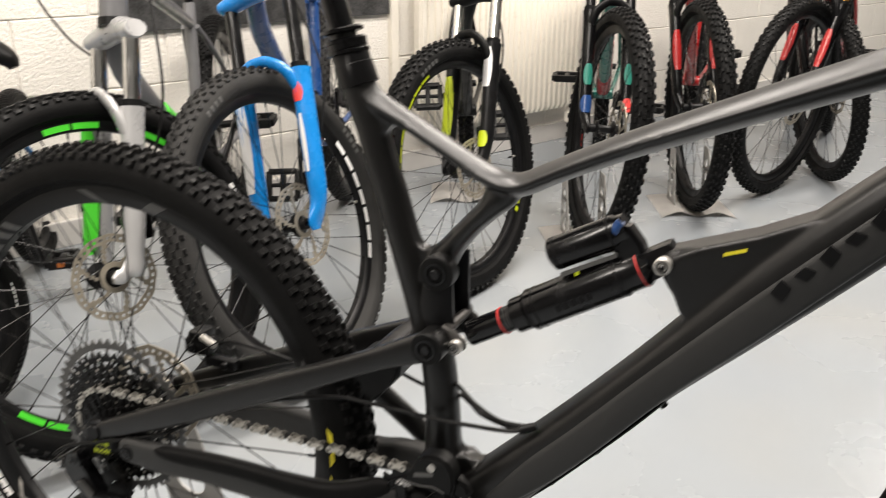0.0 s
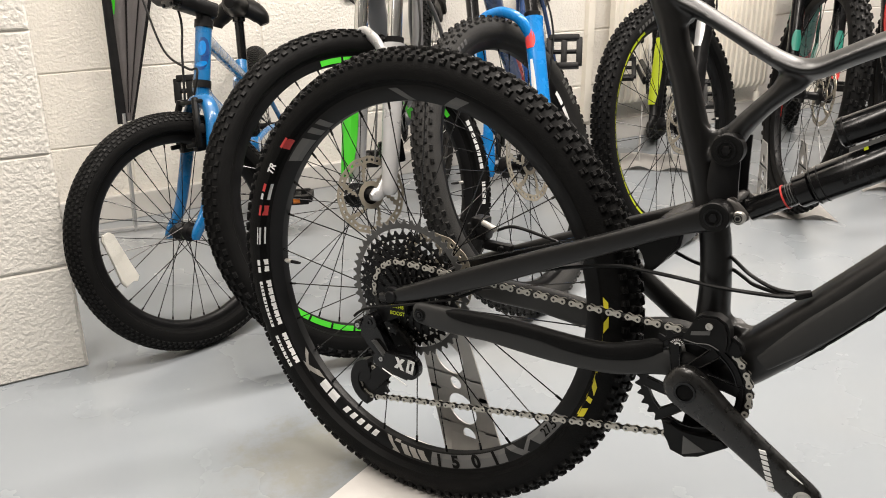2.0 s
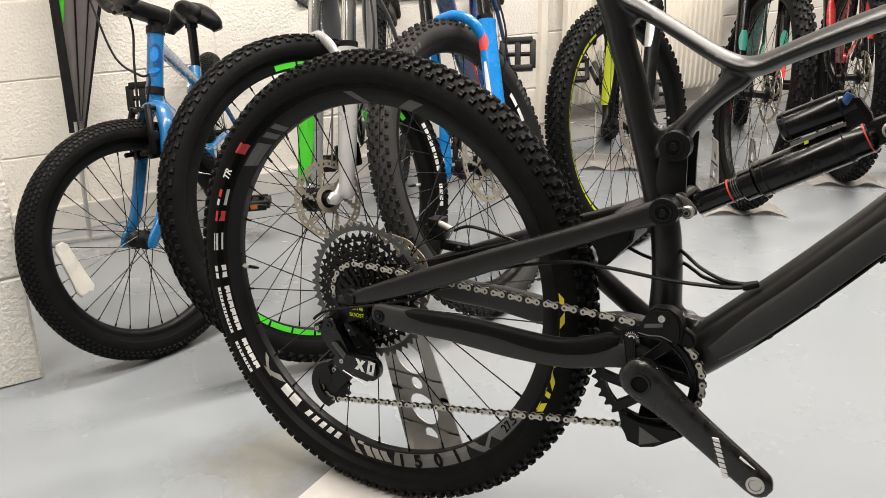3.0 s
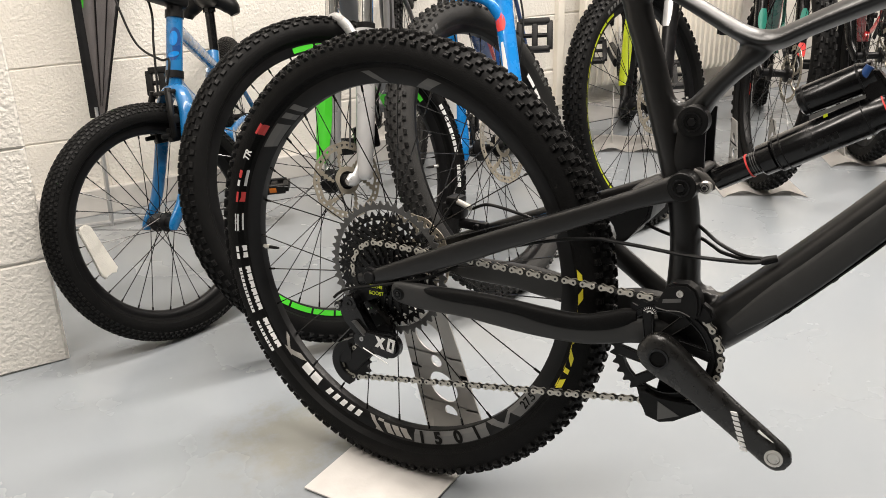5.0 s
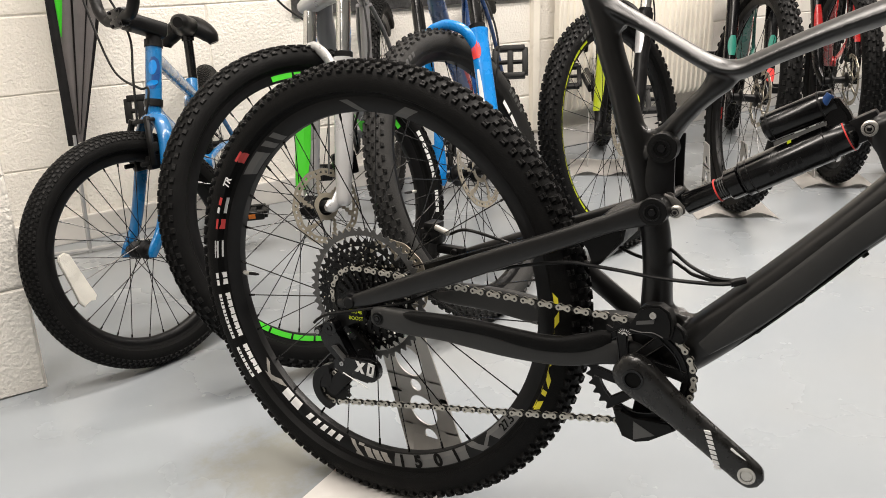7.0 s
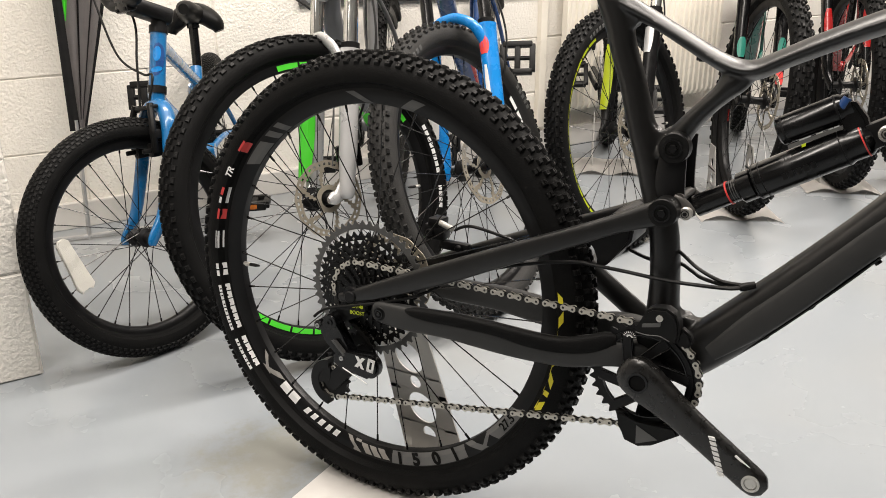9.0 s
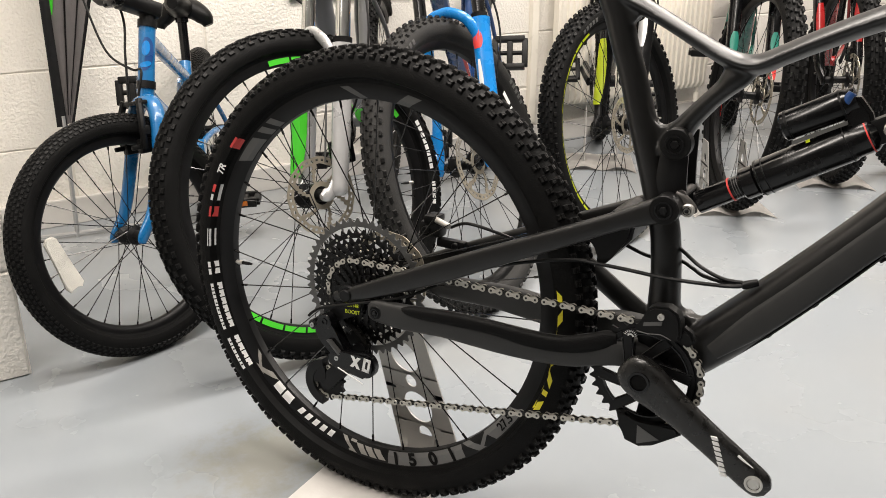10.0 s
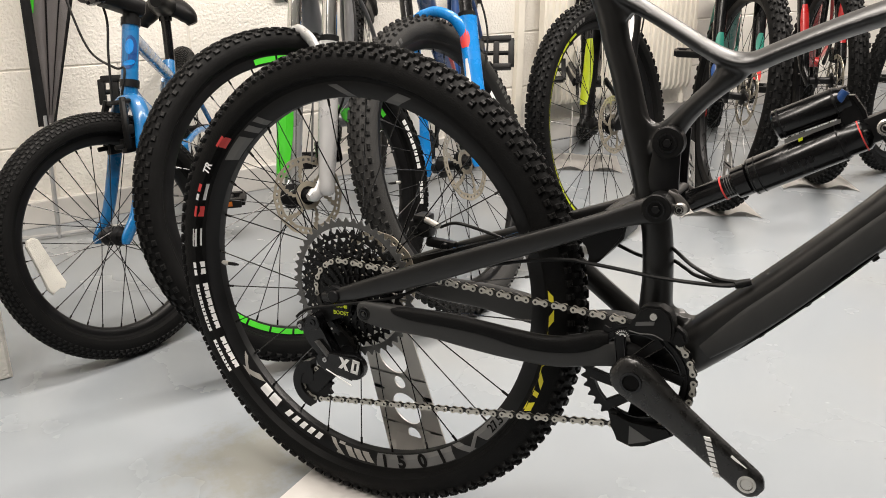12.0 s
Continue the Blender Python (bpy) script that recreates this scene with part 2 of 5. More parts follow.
def prism(bm, outline, y0, y1, bevel=0.0):
    """A plate from an outline in x and z, between two y."""
    a = [bm.verts.new((x, y0, z)) for x, z in outline]
    b = [bm.verts.new((x, y1, z)) for x, z in outline]
    n = len(a)
    fs = [bm.faces.new(a), bm.faces.new(b[::-1])]
    for i in range(n):
        fs.append(bm.faces.new((a[i], b[i], b[(i + 1) % n], a[(i + 1) % n])))
    if bevel:
        es = [e for f in fs[:2] for e in f.edges]
        bmesh.ops.bevel(bm, geom=es, offset=bevel, segments=2, affect="EDGES")
    return bm


def between(p, q):
    """The pose that lays a unit-long piece on z from p to q."""
    p, q = Vector(p), Vector(q)
    d = q - p
    return Matrix.Translation(p) @ d.to_track_quat("Z", "Y").to_matrix().to_4x4() @ Matrix.Diagonal((1, 1, d.length, 1))


def cable(parent, pts, r=.0024, mat=None, name="cable", label=""):
    bm = bmesh.new()
    sweep(bm, smooth_path(pts, 8), r, 8, side=(.3, .8, .5))
    return part(name, bm, mat or PLASTIC, parent, label)


# ---- wheels ----
def casing(R, hw, rb, depth):
    """Half profile of a tyre: (radius, lateral) from bead to crown."""
    rc = R - depth - hw
    pts = [(rb, hw * 0.46), (rb + 0.006, hw * 0.56)]
    a0 = math.asin(max(-0.9, (rb + 0.010 - rc) / hw))
    for k in range(9):
        a = a0 + (math.pi / 2 - a0) * k / 8
        pts.append((rc + hw * math.sin(a), hw * math.cos(a) if k < 8 else 0.0))
    return pts


def side_y(prof, r):
    for (r0, y0), (r1, y1) in zip(prof, prof[1:]):
        if min(r0, r1) <= r <= max(r0, r1) and r1 != r0:
            return y0 + (y1 - y0) * (r - r0) / (r1 - r0)
    return prof[-1][1]


def tyre_bm(R, hw, rb, depth, pitch, knob):
    prof = casing(R, hw, rb, depth)
    full = prof + [(r, -y) for r, y in prof[-2::-1]]
    bm = bmesh.new()
    lathe(bm, full, 96)
    rc = R - depth - hw
    rnd = random.Random(int(R * 1000) + pitch)
    rows = {"gnar": [(51, 0, 1, .0042), (31, .5, .8, .0034), (10, 0, .96, .0038), (-10, .35, .96, .0038), (-31, .5, .8, .0034), (-51, .0, 1, .0042)],
            "trail": [(56, 0, .0064, .0036), (36, .5, .0058, .0028), (17, 0, .0060, .0030), (0, .5, .0058, .0030), (-17, 0, .0060, .0030), (-36, .5, .0058, .0028), (-56, 0, .0064, .0036)],
            "street": [(a, .5 * (i % 2), .0042, .0030) for i, a in enumerate((66, 50, 34, 17, 0, -17, -34, -50, -66))]}[knob]
    for ang, ph, ln, wd in rows:
        if knob == "gnar":
            ln *= .246 * math.tau * R / pitch
        for i in range(pitch):
            if knob != "street" and abs(ang) > 50 and i % 2:
                l2, w2 = ln * 0.85, wd * 1.15
            else:
                l2, w2 = ln, wd
            t = (i + ph + rnd.uniform(-.03, .03)) * math.tau / pitch
            b = radians(ang)
            up = Vector((math.cos(b), math.sin(b)))
            rt = Vector((-math.sin(b), math.cos(b)))
            base = Vector((rc, 0)) + up * (hw - 0.001)
            # a sipe splits the block in two
            halves = ((-1, -.12), (.12, 1)) if knob == "gnar" and abs(ang) != 31 else ((-1, 1),)
            for u0, u1 in halves:
                vs = []
                for h, s in ((0, 1.16), (depth * .86, 0.92), (depth + 0.001, 0.76)):
                    for dt, dw in ((-1, u0), (1, u0), (1, u1), (-1, u1)):
                        q = base + up * h + rt * (dw * w2 * (s if abs(dw) == 1 else 1))
                        a = t + dt * l2 * s / R
                        vs.append(bm.verts.new((q.x * math.cos(a), q.y, q.x * math.sin(a))))
                for f in ((8, 9, 10, 11), (0, 1, 5, 4), (1, 2, 6, 5), (2, 3, 7, 6), (3, 0, 4, 7), (4, 5, 9, 8), (5, 6, 10, 9), (6, 7, 11, 10), (7, 4, 8, 11)):
                    face = bm.faces.new([vs[k] for k in f])
                    if f[0] == 8 or f[3] in (8, 9, 10, 11):
                        face.material_index = 1
    return bm, prof


def arc_patch(bm, r0, r1, a0, a1, yf, slant=0.0, n=None):
    """A thin printed patch on a wheel's side, between two radii and two angles (degrees)."""
    n = n or max(2, int(abs(a1 - a0) / 2))
    nr = 3
    grid = []
    for i in range(n + 1):
        col = []
        for j in range(nr + 1):
            r = r0 + (r1 - r0) * j / nr
            a = radians(a0 + (a1 - a0) * i / n + slant * (j / nr - 0.5))
            col.append(bm.verts.new((r * math.cos(a), yf(r), r * math.sin(a))))
        grid.append(col)
    for i in range(n):
        for j in range(nr):
            bm.faces.new((grid[i][j], grid[i + 1][j], grid[i + 1][j + 1], grid[i][j + 1]))
    return bm


SPOKE = None


def spoke_mesh():
    global SPOKE
    if SPOKE is None:
        bm = bmesh.new()
        sweep(bm, [(0, 0, 0), (0, 0, 0.955)], 0.00095, 6, side=(1, 0, 0))
        sweep(bm, [(0, 0, 0.955), (0, 0, 1.0)], 0.0019, 6, side=(1, 0, 0))
        SPOKE = mesh_of("spoke", bm, GLOSS)
    return SPOKE


def rotor_bm(r, y):
    """A brake disc in one sheet: slotted ring on six swept arms."""
    bm = bmesh.new()
    n = 72
    ri = r - 0.015
    rs = [0.019, 0.029] + [0.029 + (ri - 0.029) * k / 4 for k in range(1, 5)] + [ri + 0.005, ri + 0.010, r]
    cols = []
    for i in range(n):
        a = i * math.tau / n
        w = 0.0009 * math.sin(i * math.tau / 6)
        cols.append([bm.verts.new(((q + (w if k > 4 else 0)) * math.cos(a), y, (q + (w if k > 4 else 0)) * math.sin(a))) for k, q in enumerate(rs)])
    for i in range(n):
        p, q = cols[i], cols[(i + 1) % n]
        for k in range(len(rs) - 1):
            arm_ = 1 <= k <= 4
            if arm_ and (i - k) % 12 > 1:
                continue
            if not arm_ and k == 6 and i % 2 == 0:
                continue
            bm.faces.new((p[k], p[k + 1], q[k + 1], q[k]))
    bmesh.ops.delete(bm, geom=[v for v in bm.verts if not v.link_faces], context="VERTS")
    bmesh.ops.solidify(bm, geom=bm.faces[:], thickness=0.0018)
    return bm


def wheel(parent, name, m, R, hw, rb, rim_d=0.020, depth=0.005, pitch=72, knob="gnar", spokes=28, hub_r=0.013, flange=0.026, old=0.05,
          rotor=0.0, rotor_side=1, tyre_mat=None, rim_mat=None, hub_mat=None, label="", offset=0.0):
    """A wheel round y: the rim is the part; tyre, hub, spokes and disc are its pieces. rb: bead radius."""
    rw = hw * 0.46
    bm = bmesh.new()
    lathe(bm, [(rb + .004, rw), (rb - .004, rw * 1.02), (rb - rim_d * .7, rw * .86), (rb - rim_d, rw * .5), (rb - rim_d - .001, 0), (rb - rim_d, -rw * .5), (rb - rim_d * .7, -rw * .86), (rb - .004, -rw * 1.02), (rb + .004, -rw)], 96)
    w = part(name, bm, rim_mat or BLACK, parent, label or "black alloy rim", m)
    bm, prof = tyre_bm(R, hw, rb, depth, pitch, knob)
    tyre = part("tyre", bm, tyre_mat or RUBBER, w, "knobbly black rubber tyre")
    tyre.data.materials.append(RUBBER_WORN)
    bm = bmesh.new()
    lathe(bm, [(0.006, -old), (hub_r * .9, -old), (hub_r, -old + .006), (hub_r, -flange - .006), (flange, -flange - .002), (flange, -flange + .002), (hub_r, -flange + .007),
               (hub_r * .9, 0), (hub_r, flange - .007), (flange, flange - .002), (flange, flange + .002), (hub_r, flange + .006), (hub_r, old - .006), (hub_r * .9, old), (0.006, old)], 24)
    part("hub", bm, hub_mat or BLACK, w)
    sp = spoke_mesh()
    re = rb - rim_d + 0.001
    for i in range(spokes):
        side = 1 if i % 2 else -1
        a = i * math.tau / spokes
        k = 1 if (i // 2) % 2 else -1
        h = a + k * radians(62)
        p = ((flange - .002) * math.cos(h), side * flange, (flange - .002) * math.sin(h))
        q = (re * math.cos(a), side * 0.003, re * math.sin(a))
        part("spoke", sp, None, w, m=between(p, q))
    bm = bmesh.new()
    av = radians(184.4)
    d = Vector((math.cos(av), 0, math.sin(av)))
    sweep(bm, [d * (re + .003), d * (re - .026), d * (re - .028), d * (re - .034)], [.003, .003, .0026, .0016], 8)
    valve = part("valve", bm, PLASTIC, w, "black valve stem")
    bm = bmesh.new()
    sweep(bm, [d * (re + .001), d * (re - .001), d * (re - .014)], [.0042, .0042, .0036], 10)
    part("valve_nut", bm, STEEL, valve, "bright valve nut")
    if rotor:
        part("brake_disc", rotor_bm(rotor, rotor_side * (flange + .013)), ROTORM, w, "drilled steel brake disc")
    return w, prof


def print_on(w, name, mat, patches, yf, label=""):
    for r0, r1, a0, a1, *sl in patches:
        part(name, arc_patch(bmesh.new(), r0, r1, a0, a1, yf, sl[0] if sl else 0.0), mat, w, label, smooth=False)


# ---- room ----
WALL = pose(-1.6, 0.51, 0, 0, 0, 65.4)   # x along the long wall, y into it


def slab(name, x0, x1, y0, y1, z0, z1, mat, label, m=WALL, kind="structure", category="wall", bevel=0.0):
    ob = part(name, box(bmesh.new(), x0, x1, y0, y1, z0, z1, bevel), mat, None, m=m, smooth=False)
    return tagged(ob, label, category, kind=kind)


slab("floor", -3.4, 7.6, -6.2, 0.3, -0.2, 0.0, FLOORM, "pale grey painted concrete floor, lightly stained", category="floor")
slab("ceiling", -3.4, 7.6, -6.2, 0.3, 2.7, 2.85, CEIL, "white painted ceiling", category="ceiling")
wall_long = slab("wall_west", -3.4, 7.6, 0.0, 0.3, 0.0, 2.7, MORTAR, "white painted rough blockwork wall")
wall_pier = slab("wall_pier", -3.2, -0.205, -0.962, 0.0, 0.0, 2.7, MORTAR, "white painted blockwork pier beside the bikes")
# Unseen walls close the room; their dark tone holds reflections down.
slab("wall_south", -3.4, -3.2, -6.2, 0.0, 0.0, 2.7, DARKWALL, "unseen wall closing the room, dark to dull reflections")
slab("wall_north", 7.4, 7.6, -6.2, 0.0, 0.0, 2.7, DARKWALL, "unseen wall closing the room, dark to dull reflections")
slab("wall_east", -3.2, 7.4, -6.2, -6.0, 0.0, 2.7, DARKWALL, "unseen wall closing the room, dark to dull reflections")
slab("baseboard", -0.2, 7.4, -0.024, 0.0, 0.0, 0.082, SKIRT, "grey-white painted skirting, slightly scuffed", category="skirting", bevel=0.004)
slab("trunking", 1.888, 1.922, -0.03, -0.004, 0.1, 2.7, RADPAINT, "white vertical pipe casing on the wall", category="pipe casing", bevel=0.003)
# One housing per lamp, the added far one included.
for lx, ly in LAMPS:
    lamp_panel = root("ceiling_light", pose(lx, ly, 2.7, 0, 0, 65.4), "long white ceiling light panel", "ceiling light", "ceiling lights")
    part("housing", box(bmesh.new(), -.62, .62, -.17, .17, -.05, 0, .006), RADPAINT, lamp_panel)


def block_mesh(w, h, seed):
    """A painted block: a proud face with worn, uneven edges."""
    rnd = random.Random(seed)
    bm = bmesh.new()
    nx, nz = 4, 2
    g = []
    for j in range(nz + 1):
        row = []
        for i in range(nx + 1):
            edge = i in (0, nx) or j in (0, nz)
            row.append(bm.verts.new((w * i / nx + rnd.uniform(-.002, .002) + (.006 if i == 0 else -.006 if i == nx else 0), -.004 - rnd.uniform(0, .0022),
                                     h * j / nz + rnd.uniform(-.002, .002) + (.005 if j == 0 else -.005 if j == nz else 0))))
        g.append(row)
    for j in range(nz):
        for i in range(nx):
            bm.faces.new((g[j][i], g[j][i + 1], g[j + 1][i + 1], g[j + 1][i]))
    loop = g[0] + [g[j][nx] for j in range(1, nz + 1)] + g[nz][nx - 1::-1] + [g[j][0] for j in range(nz - 1, 0, -1)]
    back = [bm.verts.new((min(max(v.co.x * 1.0 + (.006 if v.co.x > w * .9 else -.006 if v.co.x < w * .1 else 0), 0), w), 0.002, min(max(v.co.z + (.005 if v.co.z > h * .9 else -.005 if v.co.z < h * .1 else 0), 0), h))) for v in loop]
    n = len(loop)
    for i in range(n):
        bm.faces.new((loop[i], loop[(i + 1) % n], back[(i + 1) % n], back[i]))
    return bm


# ---- radiator and board on the long wall ----
def radiator(x0, x1, z0, z1):
    r = root("radiator", WALL @ pose(x0, 0, z0), "white enamel panel radiator with vertical flutes", "radiator")
    w, h = x1 - x0, z1 - z0
    bm = bmesh.new()
    n = int(w / 0.0333)
    cols = []
    for i in range(n + 1):
        for dx, dy in ((0, 0), (.3, 0), (.42, -.009), (.88, -.009)):
            x = (i + dx) * w / n
            if x <= w + 1e-6:
                cols.append((x, -.075 + dy))
    f = [[bm.verts.new((x, y + (.012 if z in (0, h) else 0), z)) for z in (0, .022, h - .022, h)] for x, y in cols]
    bk = [[bm.verts.new((x, -.045, z)) for z in (0, h)] for x, y in cols]
    for a, b, c, d in zip(f, f[1:], bk, bk[1:]):
        for k in range(3):
            bm.faces.new((a[k], b[k], b[k + 1], a[k + 1]))
        bm.faces.new((a[0], c[0], d[0], b[0]))
        bm.faces.new((a[3], b[3], d[1], c[1]))
        bm.faces.new((c[0], c[1], d[1], d[0]))
    for a, c in ((f[0], bk[0]), (f[-1], bk[-1])):
        bm.faces.new((a[0], a[1], a[2], a[3], c[1], c[0]))
    part("panel", bm, RADPAINT, r)
    for x in (.12, w - .12):
        part("bracket", box(bmesh.new(), x, x + .03, -.045, -.004, .05, h - .05, .002), RADPAINT, r)
    bm = bmesh.new()
    sweep(bm, [(w - .03, -.058, 0.01), (w - .03, -.058, -z0 + .09)], .0075, 10)
    sweep(bm, [(w - .03, -.058, -.03), (w - .03, -.058, -.075)], .014, 10)
    part("valve", bm, RADPAINT, r, "white radiator valve")
    return r


radiator(1.985, 2.93, 0.165, 0.765)
board = root("notice_board", WALL @ pose(0.845, 0, 0.635), "dark speckled board fixed to the wall", "board")
part("panel", box(bmesh.new(), 0, 1.04, -.02, -.007, 0, .72, .002), BOARD, board, smooth=False)


# ---- the black mountain bike ----
MAIN = pose(-0.001, -0.0155, 0.0015, -3.89, 0, 1.9)
bike = root("mountain_bike", MAIN, "matte black full-suspension mountain bike standing in a floor stand", "bicycle")
RA = 0.352
BB = (0.4355, 0.333)
rear, RPROF = wheel(bike, "rear_wheel", pose(0, 0, RA), RA, 0.029, 0.298, rim_d=.0225, depth=.0046, pitch=118, spokes=28, hub_r=.016, flange=.027, old=.074, rotor=.07, label="black alloy rim with grey prints")
front, _ = wheel(bike, "front_wheel", pose(1.2, 0, RA), RA, 0.029, 0.295, rim_d=.021, depth=.0056, pitch=92, spokes=28, old=.055, rotor=.09, label="black alloy rim")


def main_frame():
    bm = bmesh.new()
    # seat tube
    loft(bm, [(.442, 0, .345, .034, .024), (.437, 0, .41, .024, .0205), (.435, 0, .4477, .022, .0190), (.431, 0, .484, .021, .0188), (.4258, 0, .513, .021, .0185), (.413, 0, .554, .020, .0185), (.3995, 0, .595, .0195, .0180),
              (.3820, 0, .645, .0190, .0172), (.3675, 0, .69, .0185, .0164), (.3535, 0, .726, .0185, .0164), (.3438, 0, .7565, .018, .0172), (.333, 0, .783, .0185, .0180), (.322, 0, .812, .0185, .0175)], seg=24)
    # top tube, bent down to the seat tube
    loft(bm, [(.325, 0, .806, .0165, .0165), (.337, 0, .789, .017, .0150), (.352, 0, .7785, .018, .0125), (.368, 0, .7715, .019, .0108), (.39, 0, .7615, .020, .0096), (.4156, 0, .7483, .0205, .0094), (.4558, 0, .7268, .022, .0100), (.478, 0, .7168, .023, .0108),
              (.4955, 0, .7125, .0235, .0118), (.512, 0, .7142, .0235, .0120), (.5364, 0, .7268, .0235, .0116), (.5731, 0, .7453, .024, .0122), (.6334, 0, .7727, .0245, .0133), (.7815, 0, .8345, .0255, .0162), (.955, 0, .905, .026, .020)], seg=32, boxy=1.5)
    # brace
    loft(bm, [(.497, 0, .711, .014, .016), (.487, 0, .6985, .018, .0165), (.4768, 0, .685, .0185, .0125), (.462, 0, .669, .0185, .0115), (.443, 0, .6457, .019, .0125), (.428, 0, .622, .019, .016), (.418, 0, .60, .018, .017)], seg=24)
    # webs where the tubes meet
    prism(bm, [(.350, .783), (.376, .765), (.3655, .757), (.360, .742), (.345, .760)], -.011, .011, .004)
    prism(bm, [(.391, .652), (.3985, .6375), (.410, .632), (.420, .640), (.430, .620), (.408, .600)], -.010, .010, .003)
    prism(bm, [(.450, .405), (.4575, .412), (.466, .404), (.486, .404), (.480, .375), (.455, .380)], -.014, .014, .005)
    # down tube
    loft(bm, [(.448, 0, .336, .034, .022), (.475, 0, .352, .036, .027), (.502, 0, .378, .034, .0295), (.5464, 0, .4232, .031, .030), (.590, 0, .470, .030, .029), (.6515, 0, .5405, .029, .027), (.72, 0, .615, .030, .031), (.79, 0, .690, .031, .034), (.90, 0, .80, .030, .030), (1.0, 0, .895, .026, .028)], seg=24, boxy=3.0)
    # shock mount
    prism(bm, [(.646, .660), (.655, .672), (.684, .681), (.730, .698), (.773, .719), (.80, .735), (.80, .69), (.74, .63), (.69, .585), (.682, .60), (.6775, .617), (.662, .634), (.650, .648)], -.021, .021, .006)
    # head tube
    sweep(bm, [(1.01, 0, .855), (.965, 0, .975)], .027, 20)
    # bottom bracket shell
    disc(bm, .026, -.046, .046, 28, *BB)
    return bm


def moulded(ob, voxel, rounds):
    """Blends the overlapping tubes of a part into one moulded skin."""
    md = ob.modifiers.new("skin", "REMESH")
    md.mode, md.voxel_size, md.use_smooth_shade = "VOXEL", voxel, True
    sm = ob.modifiers.new("flow", "SMOOTH")
    sm.factor, sm.iterations = .5, rounds
    return ob


frame_part = moulded(part("frame", main_frame(), CARBON, bike, "matte black carbon frame"), .0022, 10)
bm = bmesh.new()
loft(bm, [(.508, 0, .3755, 0.0362, .012), (.550, 0, .4195, 0.0340, .0185), (.594, 0, .4665, 0.0330, .0185), (.655, 0, .537, 0.0320, .0175), (.724, 0, .6115, 0.0330, .0195), (.794, 0, .6865, 0.0340, .019), (.90, 0, .797, 0.0330, .016), (.975, 0, .865, .0285, .008)], 5, 24, boxy=5.0)
part("frame_panel", bm, CHAR, frame_part, "charcoal painted side panel")
bm = bmesh.new()
sweep(bm, smooth_path([(.531, -.012, .3715), (.5655, -.014, .4065), (.6086, -.014, .4545), (.642, -.014, .493), (.6684, -.014, .5255)], 4), [(.010, .0030)] * 17, 10)
part("down_tube_guard", bm, RUBBER, bike, "black rubber strip under the down tube")


def stay(bm, rows, sgn):
    loft(bm, [(x, y * sgn, z, a, b) for x, y, z, a, b in rows], 5, 20, boxy=3.6)


UP = [(-.022, -.068, .3464, .006, .006), (.0, -.068, .351, .007, .0105), (.0463, -.067, .3704, .008, .0132), (.14, -.064, .4115, .0085, .0155), (.2242, -.060, .4503, .009, .0143), (.2992, -.055, .484, .0095, .0132), (.3653, -.049, .5145, .010, .0118), (.3953, -.046, .528, .010, .013), (.436, -.042, .5445, .010, .0165), (.446, -.041, .547, .009, .0145)]
LOW = [(.0415, -.072, .3405, .006, .010), (.052, -.072, .3405, .008, .0155), (.098, -.072, .3406, .0095, .0180), (.16, -.070, .344, .0095, .0188), (.2068, -.068, .3435, .010, .0205), (.2564, -.064, .341, .0105, .0205), (.3041, -.058, .3395, .011, .0195), (.3368, -.054, .342, .012, .0195), (.3679, -.048, .350, .013, .0205), (.40, -.042, .354, .014, .019), (.43, -.03, .350, .014, .018)]
for name, rows, mat, label in (("rocker_stay", UP, CARBON, "matte black upper stay"), ("chainstay", LOW, CHAR, "black and charcoal chainstay")):
    for sgn in (1, -1):
        bm = bmesh.new()
        stay(bm, rows, sgn)
        part(name, bm, mat, bike, label)
bm = bmesh.new()
loft(bm, [(.096, -.0745, .3535, .005, .003), (.1088, -.0755, .3535, .0075, .0060), (.1358, -.0755, .3540, .0075, .0085), (.1881, -.0740, .3565, .0075, .0090), (.2383, -.0715, .3560, .0075, .0090), (.2798, -.0675, .3518, .0075, .0105), (.3235, -.0625, .3518, .0080, .0105), (.3593, -.0570, .3595, .0085, .0115), (.3835, -.0520, .3690, .008, .0110), (.396, -.050, .372, .006, .007)], 5, 16, boxy=3.0)
part("chainstay_guard", bm, RUBBER, bike, "black rubber chainstay guard")
# bridge of the rear triangle
bm = bmesh.new()
loft(bm, [(.380, -.045, .522, .013, .012), (.380, 0, .525, .013, .010), (.380, .045, .522, .013, .012)], 4, 12, side=(1, 0, 0))
part("stay_bridge", bm, BLACK, bike)
bm = bmesh.new()
prism(bm, [(.335, .500), (.400, .528), (.3955, .496), (.3790, .4765), (.3680, .4620), (.3590, .4555), (.3535, .4600), (.3545, .4800), (.3480, .4880), (.332, .484)], -.034, .034, .004)
part("mudguard", bm, PLASTIC, bike, "black plastic frame guard")


def bolt(x, z, r, y0, y1, parent, socket=True, mat=None):
    bm = bmesh.new()
    disc(bm, r, y0, y1, 28, x, z)
    o = part("pivot_bolt", bm, mat or PLASTIC, parent)
    if socket:
        bm = bmesh.new()
        disc(bm, r * .62, y1 - .0012, y1 - .0003, 24, x, z, hole=r * .5)
        disc(bm, r * .34, y1 - .0022, y1 - .0008, 6, x, z)
        part("bolt_head", bm, GLOSS, o, m=Matrix.Translation((0, -.0012, 0)))
    return o


bolt(.4352, .6193, .0185, -.018, -.036, bike)
bolt(.4358, .5451, .0175, -.03, -.0565, bike)
bolt(.0552, .3399, .0105, -.07, -.081, bike)
bolt(.4586, .544, .0078, -.02, -.0375, bike, mat=STEEL)
bolt(.653, .660, .0085, -.02, -.030, bike, mat=STEEL)
